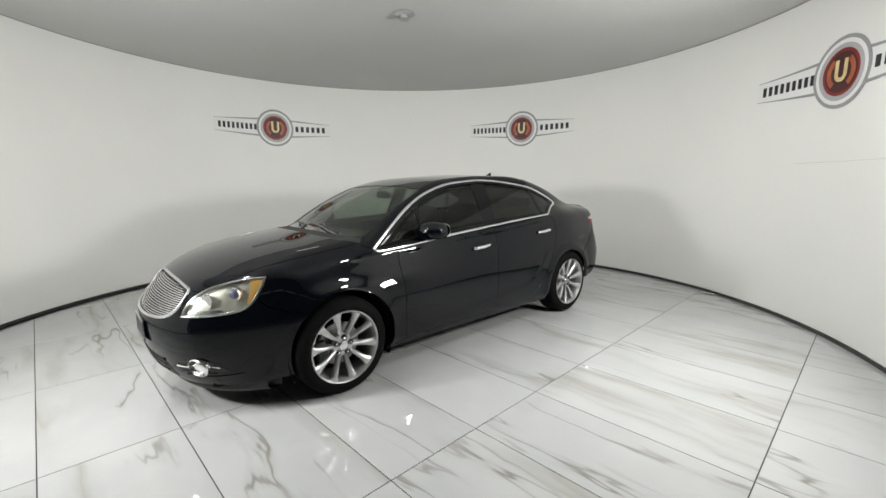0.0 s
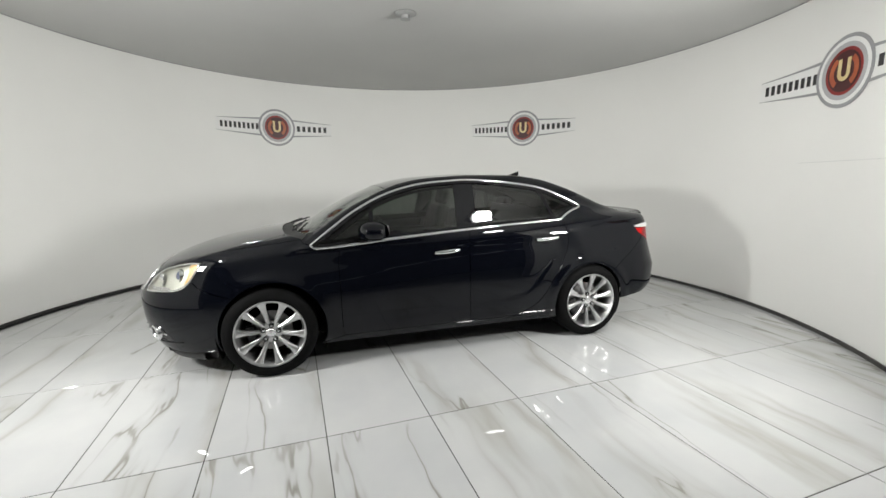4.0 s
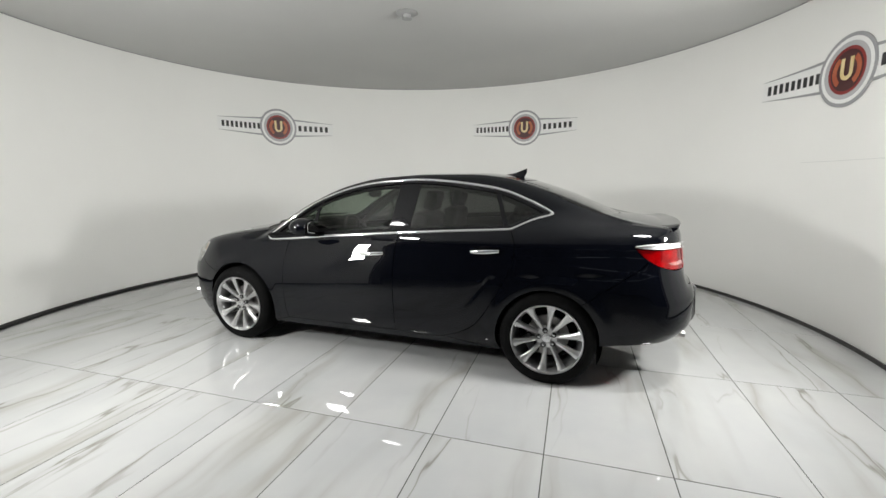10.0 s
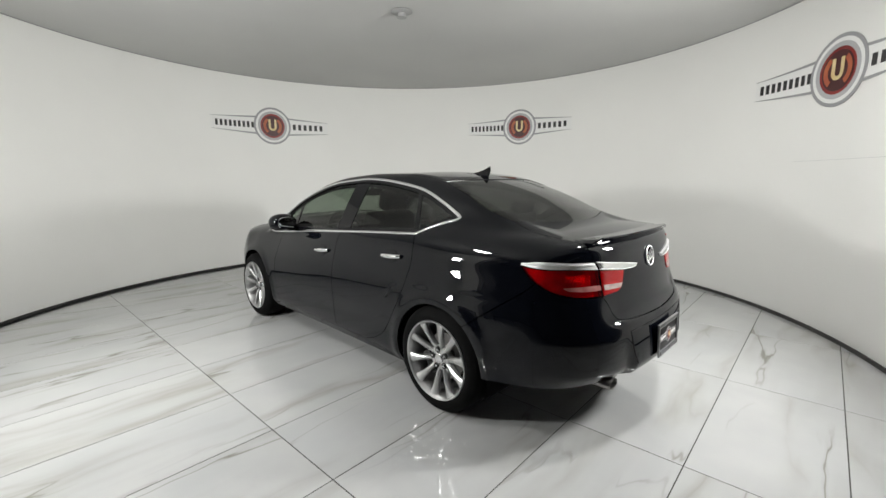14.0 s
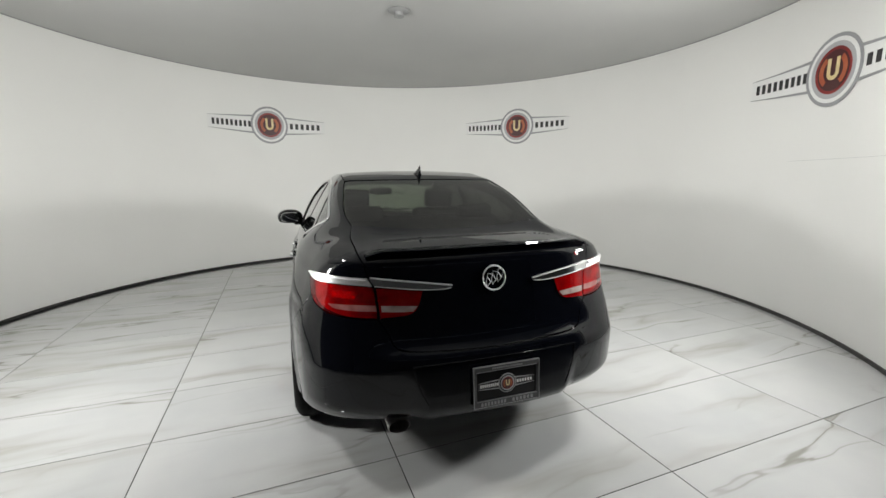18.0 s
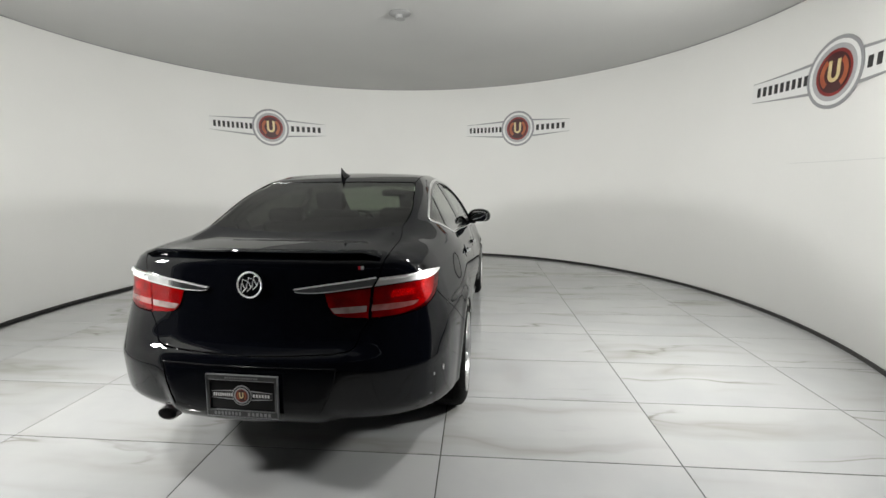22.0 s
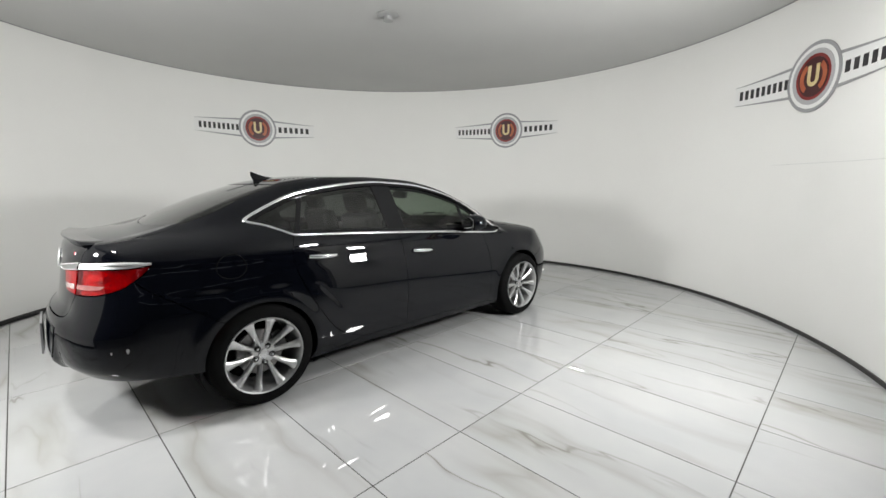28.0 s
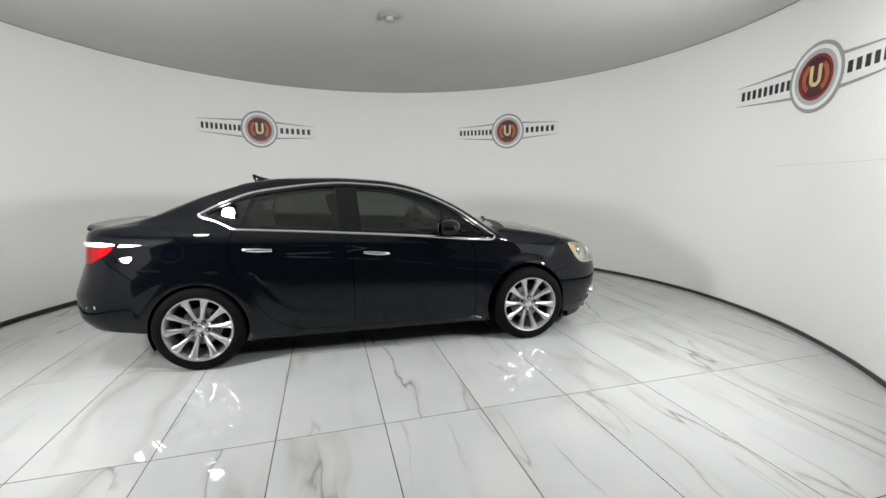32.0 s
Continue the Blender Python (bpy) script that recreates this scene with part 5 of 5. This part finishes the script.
for where, strip, lift in ((outer, strip_out, 0.001), (inner, strip_in, 0.005)):
    lamps = panel("taillight", where, CAR["red_lens"], car, "red taillight with a pale stripe", gap=0.003, lift=lift, net=0.03, flange=0.012)
    for lens, s in zip(lamps, (1, -1)):
        for nm, line, mat, up, lab in (("lamp_body", where, "red", lift - (0.02 if lift < 0.003 else 0.0035), "red lamp body"), ("reverse_strip", strip, "red_stripe" if lift < 0.003 else "stripe", lift + 0.0012, "rosy stripe" if lift < 0.003 else "pale clear stripe")):
            v, f, n = sheet(line, gap=0.004 if nm == "lamp_body" else 0.0, lift=up, net=0.03, flange=0.002)
            if s < 0:
                v, f, n = flipped(v, f, n)
            link(nm, v, f, CAR[mat], lens, lab, normals=n)
for s, lens in zip((1, -1), [ob for ob in car.children if ob.name.startswith("taillight")][:2]):
    spot = joined(edge((-2.085, 0.715, 0.935), (-2.12, 0.655, 0.934), (-2.14, 0.615, 0.932)), edge((-2.14, 0.615, 0.932), (-2.146, 0.612, 0.898)), edge((-2.146, 0.612, 0.898), (-2.125, 0.66, 0.900), (-2.09, 0.717, 0.904)), edge((-2.09, 0.717, 0.904), (-2.085, 0.715, 0.935)))
    v, f, n = sheet(spot, gap=0.0, lift=-0.007, net=0.02, flange=0.002)
    if s < 0:
        v, f, n = flipped(v, f, n)
    link("bulb_facet", v, f, CAR["facet"], lens, "bright faceted red reflector", normals=n)
panel("tail_trim", joined(tail_top, edge((-2.15, 0.56, 0.990), (-2.163, 0.538, 0.952)), tail_bar_out, edge((-1.868, 0.782, 0.972), (-1.868, 0.782, 0.984))), CAR["soft_chrome"], car, "chrome bar over the taillight", gap=0.001, lift=0.006, net=0.03, flange=0.012)
panel("tail_trim", joined(edge((-2.15, 0.553, 0.990), (-2.175, 0.49, 0.982), (-2.205, 0.33, 0.962), (-2.222, 0.195, 0.944)), tail_bar_low[:-2], edge((-2.163, 0.53, 0.952), (-2.15, 0.553, 0.990))), CAR["chrome"], car, "chrome bar over the taillight", gap=0.001, lift=0.009, net=0.03, flange=0.012)

ribbon("tail_trim_edge", edge((-1.875, 0.782, 0.980), (-1.96, 0.758, 0.984), (-2.085, 0.69, 0.985), (-2.148, 0.562, 0.978)), 0.012, 0.014, CAR["soft_chrome"], car, "bright upper edge of the chrome bar")
ribbon("tail_trim_edge", edge((-2.152, 0.545, 0.990), (-2.175, 0.49, 0.983), (-2.205, 0.33, 0.963), (-2.222, 0.20, 0.945)), 0.008, 0.013, CAR["soft_chrome"], car, "bright upper edge of the chrome bar")
ribbon("tail_trim_edge", edge((-2.222, 0.205, 0.936), (-2.221, 0.235, 0.931), (-2.212, 0.326, 0.933), (-2.18, 0.47, 0.948), (-2.165, 0.53, 0.955)), 0.006, 0.012, CAR["soft_chrome"], car, "bright lower edge of the chrome bar")

# emblem on the lid: a ring with three slanted shields
p, n = lid_normal(-2.226, 0.0, 0.963)
face = onto(p, n, 0)
up = Matrix(((0, 0, -1), (-1, 0, 0), (0, 1, 0))).to_4x4()
flat = Matrix.Translation(Vector(p)) @ (Vector((-1, 0, 0)).rotation_difference(Vector(n))).to_matrix().to_4x4() @ up
bm = bmesh.new()
tube(bm, [flat @ Vector((0.055 * math.cos(a), 0.055 * math.sin(a), 0.006)) for a in np.linspace(0, 2 * math.pi, 41)[:-1]], 0.0042, 8, closed=True)
ring = part("badge_ring", bm, CAR["soft_chrome"], car, "round chrome badge with three slanted shields")
for k in (-1, 0, 1):
    bm = bmesh.new()
    m = flat @ Matrix.Translation((0.027 * k, 0.009 * k, 0.004)) @ Matrix.Rotation(radians(-18), 4, "Z")
    vs = [(-0.0125, 0.029), (0.0125, 0.029), (0.0115, -0.006), (0.0, -0.031), (-0.0115, -0.006)]
    lo, hi = [bm.verts.new(m @ Vector((x, y, -0.003))) for x, y in vs], [bm.verts.new(m @ Vector((x * 0.9, y * 0.9, 0.003))) for x, y in vs]
    bm.faces.new(hi)
    for i in range(5):
        bm.faces.new((lo[i], lo[(i + 1) % 5], hi[(i + 1) % 5], hi[i]))
    shield = part("shield", bm, CAR["gloss"], ring, "dark shield")
    bm = bmesh.new()
    tube(bm, [m @ Vector((x, y, 0.003)) for x, y in vs], 0.0026, 6, closed=True)
    tube(bm, [m @ Vector((-0.010, 0.012, 0.004)), m @ Vector((0.010, -0.006, 0.004))], 0.0024, 6)
    part("rim", bm, CAR["soft_chrome"], shield, "bright shield rim")
for k, (mat, w) in enumerate((("badge_red", 0.009), ("soft_chrome", 0.013))):
    bm = bmesh.new()
    p2, n2 = lid_normal(-2.164, -0.475 - 0.013 * k, 1.034)
    box(bm, -w / 2, w / 2, -0.008, 0.008, 0.0, 0.003, 0.001, Matrix.Translation(Vector(p2)) @ (Vector((-1, 0, 0)).rotation_difference(Vector(n2))).to_matrix().to_4x4() @ up)
    part("trim_badge", bm, CAR[mat], car, "small red trim badge" if mat == "badge_red" else "small chrome trim badge")

# plate with its frame
p, n = lid_normal(-2.33, 0.0, 0.515)
plate_at = Matrix.Translation((-2.350, -0.008, 0.513)) @ Matrix.Rotation(radians(3), 4, "Y") @ up
bm = bmesh.new()
box(bm, -0.150, 0.150, -0.080, 0.080, 0.0, 0.006, 0.002, plate_at)
plate = part("number_plate", bm, CAR["plate"], rear_bumper, "black dealer plate in a dark frame")
bm = bmesh.new()
for x0, x1, y0, y1 in ((-0.158, 0.158, 0.070, 0.090), (-0.158, 0.158, -0.090, -0.064), (-0.158, -0.146, -0.066, 0.072), (0.146, 0.158, -0.066, 0.072)):
    box(bm, x0, x1, y0, y1, 0.002, 0.012, 0.002, plate_at)
part("plate_frame", bm, CAR["frame_dark"], rear_bumper, "dark plate frame with silver writing")
bm = bmesh.new()
for x0, x1, y0, y1 in ((-0.161, 0.161, 0.0895, 0.0925), (-0.161, 0.161, -0.0925, -0.0895), (-0.161, -0.158, -0.09, 0.09), (0.158, 0.161, -0.09, 0.09), (-0.147, 0.147, 0.068, 0.0705), (-0.147, 0.147, -0.0645, -0.062)):
    box(bm, x0, x1, y0, y1, 0.002, 0.0135, 0.0005, plate_at)
part("frame_edge", bm, CAR["dull"], rear_bumper, "thin bright edge of the plate frame")
for n_bars, x0, x1, y, h in ((8, -0.13, -0.005, -0.077, 0.015), (6, 0.02, 0.13, -0.077, 0.015), (14, -0.075, 0.075, 0.080, 0.008)):
    for i in range(n_bars):
        bm = bmesh.new()
        w = (x1 - x0) / n_bars
        box(bm, x0 + w * (i + 0.2), x0 + w * (i + 0.8), y - h / 2, y + h / 2, 0.012, 0.0135, 0, plate_at)
        part("bar", bm, CAR["dull"], rear_bumper)


def on_plate(u, v, deg, lift):
    return tuple(plate_at @ Vector((u, v + 0.004, 0.006 + lift)))


emblem_parts(plate, 0, 0.145, on_plate, 0.0, dark=True)

# bumper pocket, seam and exhaust
pocket = edge((-2.30, 0.40, 0.625), (-2.312, 0.25, 0.628), (-2.335, 0.0, 0.632))
ribbon("bumper_crease", pocket, 0.006, 0.003, CAR["gloss"], rear_bumper)
ribbon("bumper_crease", edge((-2.30, 0.40, 0.625), (-2.296, 0.375, 0.53), (-2.27, 0.33, 0.44)), 0.006, 0.003, CAR["gloss"], rear_bumper)
bm = bmesh.new()
for m0 in (Matrix.Translation((-2.09, 0.455, 0.335)) @ Matrix.Rotation(radians(-90), 4, "Y") @ Matrix.Diagonal((0.62, 1.0, 1.0, 1)),):
    lathe(bm, [(0.050, 0.0), (0.050, 0.15), (0.047, 0.155), (0.044, 0.15), (0.044, 0.02)], 32, m0)
part("exhaust_tip", bm, CAR["steel"], car, "oval steel exhaust tip")
fuel = edge(*[(-1.484 + 0.082 * math.cos(k) * (1 - 0.12 * math.sin(k)), 0.84, 0.918 + 0.078 * math.sin(k)) for k in np.linspace(0, 2 * math.pi, 25)], gap=0.01)
ribbon("fuel_door_seam", joined(fuel), 0.0055, 0.0022, CAR["liner"], car, "round fuel door seam", closed=True, sides=(-1,))

# spoiler lip
bm = bmesh.new()
rows = []
for a in np.linspace(-1, 1, 49):
    y = 0.560 * a
    x = -2.196 + 0.07 * abs(a) ** 2.4
    rise = 0.022 * min(1.0, (1.02 - abs(a)) * 7)
    q = on_body(np.array([[x + 0.12, abs(y)], [x + 0.03, abs(y)], [x + 0.015, abs(y)]]), "xy")
    z0 = q[1][2]
    rows.append([bm.verts.new(v) for v in ((q[0][0], y, q[0][2] - 0.002), (x + 0.06, y, z0 + rise * 0.55), (x - 0.006, y, z0 + rise), (x - 0.012, y, z0 + rise - 0.006), (x - 0.002, y, z0 + rise - 0.016), (x + 0.022, y, z0 - 0.018))])
for a, b in zip(rows, rows[1:]):
    for k in range(6):
        bm.faces.new((a[k], a[(k + 1) % 6], b[(k + 1) % 6], b[k]))
bm.faces.new(rows[0])
bm.faces.new(rows[-1])
part("spoiler", bm, P, car, "low black spoiler lip", smooth=45)

# shark-fin antenna
bm = bmesh.new()
base = on_body(np.array([[-0.95, 0.0]]), "xy")[0][2]
rows = []
for x, h, w in ((-0.860, 0.002, 0.006), (-0.90, 0.012, 0.020), (-0.95, 0.028, 0.024), (-1.00, 0.052, 0.018), (-1.035, 0.074, 0.010), (-1.052, 0.082, 0.006)):
    zb = on_body(np.array([[x, 0.0]]), "xy")[0][2] - 0.006
    back = -0.028 if h > 0.06 else 0
    rows.append([bm.verts.new(v) for v in ((x - back, -w - 0.008, zb), (x, -w * 0.45, zb + h * 0.6), (x, 0, zb + h), (x, w * 0.45, zb + h * 0.6), (x - back, w + 0.008, zb))])
for a, b in zip(rows, rows[1:]):
    for k in range(4):
        bm.faces.new((a[k], a[k + 1], b[k + 1], b[k]))
bm.faces.new(rows[-1])
part("antenna", bm, CAR["gloss"], car, "black shark-fin antenna", smooth=60)


# door mirrors
def superball(bm, m, e=0.7, nu=28, nv=18):
    def sp(x, k):
        return math.copysign(abs(x) ** k, x)
    rings = []
    for j in range(nv + 1):
        v = -math.pi / 2 + math.pi * j / nv
        rings.append([bm.verts.new(m @ Vector((sp(math.cos(v), e) * sp(math.cos(2 * math.pi * i / nu), e), sp(math.cos(v), e) * sp(math.sin(2 * math.pi * i / nu), e), sp(math.sin(v), e)))) for i in range(nu)])
    for a, b in zip(rings, rings[1:]):
        for i in range(nu):
            bm.faces.new((a[i], a[(i + 1) % nu], b[(i + 1) % nu], b[i]))
    bmesh.ops.remove_doubles(bm, verts=bm.verts, dist=1e-5)


for s, door in ((1, front_doors[0]), (-1, front_doors[1])):
    flip = Matrix.Diagonal((1, s, 1, 1))
    bm = bmesh.new()
    superball(bm, flip @ Matrix.Translation((0.588, 0.893, 1.036)) @ Matrix.Rotation(radians(14), 4, "Z") @ Matrix.Diagonal((0.106, 0.118, 0.077, 1)), 0.88)
    for v in bm.verts:
        if v.co.x < 0.513:
            v.co.x = 0.513 + (v.co.x - 0.513) * 0.25
        if v.co.z < 0.990:
            v.co.z = 0.990 + (v.co.z - 0.990) * 0.45
    shell_part = part("door_mirror", bm, P, door, "black door mirror", smooth=60)
    bm = bmesh.new()
    superball(bm, flip @ Matrix.Translation((0.498, 0.893, 1.040)) @ Matrix.Rotation(radians(8), 4, "Z") @ Matrix.Diagonal((0.005, 0.088, 0.050, 1)), 0.7)
    part("mirror_glass", bm, CAR["mirror"], shell_part, "mirror glass", smooth=60)
    bm = bmesh.new()
    box(bm, 0.545, 0.635, min(s * 0.765, s * 0.86), max(s * 0.765, s * 0.86), 0.958, 1.005, 0.015)
    part("mirror_foot", bm, CAR["gloss"], door, "black mirror foot")

# ---- cabin ----
bm = bmesh.new()
box(bm, -1.15, 0.95, -0.74, 0.74, 0.27, 0.33, 0.02)
part("cabin_floor", bm, CAR["cabin"], car, "dark cabin floor")
bm = bmesh.new()
box(bm, 0.55, 1.05, -0.72, 0.72, 0.55, 0.90, 0.05)
box(bm, 0.48, 0.80, -0.70, 0.70, 0.78, 0.945, 0.06, seg=3)
box(bm, 0.60, 0.75, 0.20, 0.56, 0.92, 0.985, 0.03)
part("dashboard", bm, CAR["cabin"], car, "charcoal dashboard")
for s, door in ((1, 0), (-1, 0)):
    bm = bmesh.new()
    box(bm, -1.05, 0.85, min(s * 0.70, s * 0.745), max(s * 0.70, s * 0.745), 0.33, 0.90, 0.02)
    part("door_card", bm, CAR["cabin"], car, "charcoal inner door trim")


def seat(x, y, wide, name="front_seat"):
    bm = bmesh.new()
    box(bm, x - 0.26, x + 0.26, y - wide / 2, y + wide / 2, 0.42, 0.58, 0.06, seg=3)
    m = Matrix.Translation((x - 0.24, y, 0.55)) @ Matrix.Rotation(radians(-16), 4, "Y")
    box(bm, -0.07, 0.07, -wide / 2 + 0.02, wide / 2 - 0.02, 0.0, 0.62, 0.055, m, 3)
    ob = part(name, bm, CAR["seat"], car, "dark leather seat", smooth=60)
    heads = (0.0,) if wide < 0.7 else (-0.40, 0.40)
    for h in heads:
        bm = bmesh.new()
        box(bm, -0.045, 0.045, h - 0.125, h + 0.125, 0.64 if wide < 0.7 else 0.60, 0.80 if wide < 0.7 else 0.70, 0.04, m, 3)
        for d in (-0.05, 0.05):
            tube(bm, [m @ Vector((0, h + d, 0.60)), m @ Vector((0, h + d, 0.70))], 0.006, 6)
        part("headrest", bm, CAR["seat"], ob, smooth=60)


seat(0.10, 0.37, 0.50)
seat(0.10, -0.37, 0.50)
seat(-0.66, 0.0, 1.20, "rear_seat")
bm = bmesh.new()
box(bm, -1.70, -1.10, -0.62, 0.62, 1.00, 1.04, 0.02)
part("parcel_shelf", bm, CAR["cabin"], car, "dark parcel shelf")
bm = bmesh.new()
wheel_at = Matrix.Translation((0.40, 0.37, 0.93)) @ Matrix.Rotation(radians(-66), 4, "Y")
tube(bm, [wheel_at @ Vector((0.18 * math.cos(a), 0.18 * math.sin(a), 0)) for a in np.linspace(0, 2 * math.pi, 33)[:-1]], 0.015, 8, closed=True)
box(bm, -0.06, 0.06, -0.07, 0.07, -0.03, 0.01, 0.02, wheel_at)
for a in (0, 120, 240):
    tube(bm, [wheel_at @ Vector((0.04 * math.cos(radians(a + 90)), 0.04 * math.sin(radians(a + 90)), -0.01)), wheel_at @ Vector((0.175 * math.cos(radians(a + 90)), 0.175 * math.sin(radians(a + 90)), 0))], 0.012, 6)
part("steering_wheel", bm, CAR["cabin"], car, "dark steering wheel")
bm = bmesh.new()
superball(bm, Matrix.Translation((0.42, 0.0, 1.285)) @ Matrix.Diagonal((0.022, 0.115, 0.036, 1)), 0.6)
tube(bm, [(0.43, 0, 1.30), (0.47, 0, 1.345)], 0.009, 6)
part("inner_mirror", bm, CAR["cabin"], car, "rear-view mirror")

# pale scuffs on the rear bumper's corner
for x, y, z, r in ((-2.022, 0.824, 0.532, 0.014), (-2.090, 0.790, 0.527, 0.008)):
    rim = np.array([snap([(x + 0.6 * r * math.cos(k) * (1 + 0.2 * math.sin(3 * k)), y, z + r * math.sin(k))])[0] for k in np.linspace(0, 2 * math.pi, 13)[:-1]])
    v, f, nn = sheet(rim, gap=0.0, lift=0.0008, net=0.01, flange=0.001)
    v, f, nn = flipped(v, f, nn)
    link("scuff", v, f, CAR["scuff"], rear_bumper, "pale scuff in the paint", normals=nn)

for ob in car.children:
    ob.matrix_basis = Matrix.Translation((-CAR_X, -CAR_Y, 0)) @ ob.matrix_basis

lay_tiles()


# ---- what moves: the floor turns and carries the car ----
def motions():
    for thing in (floor, car):
        walk(thing, [(t, pose(0, 0, 0, 0, 0, 180 + a)) for t, a in THETA])


motions()
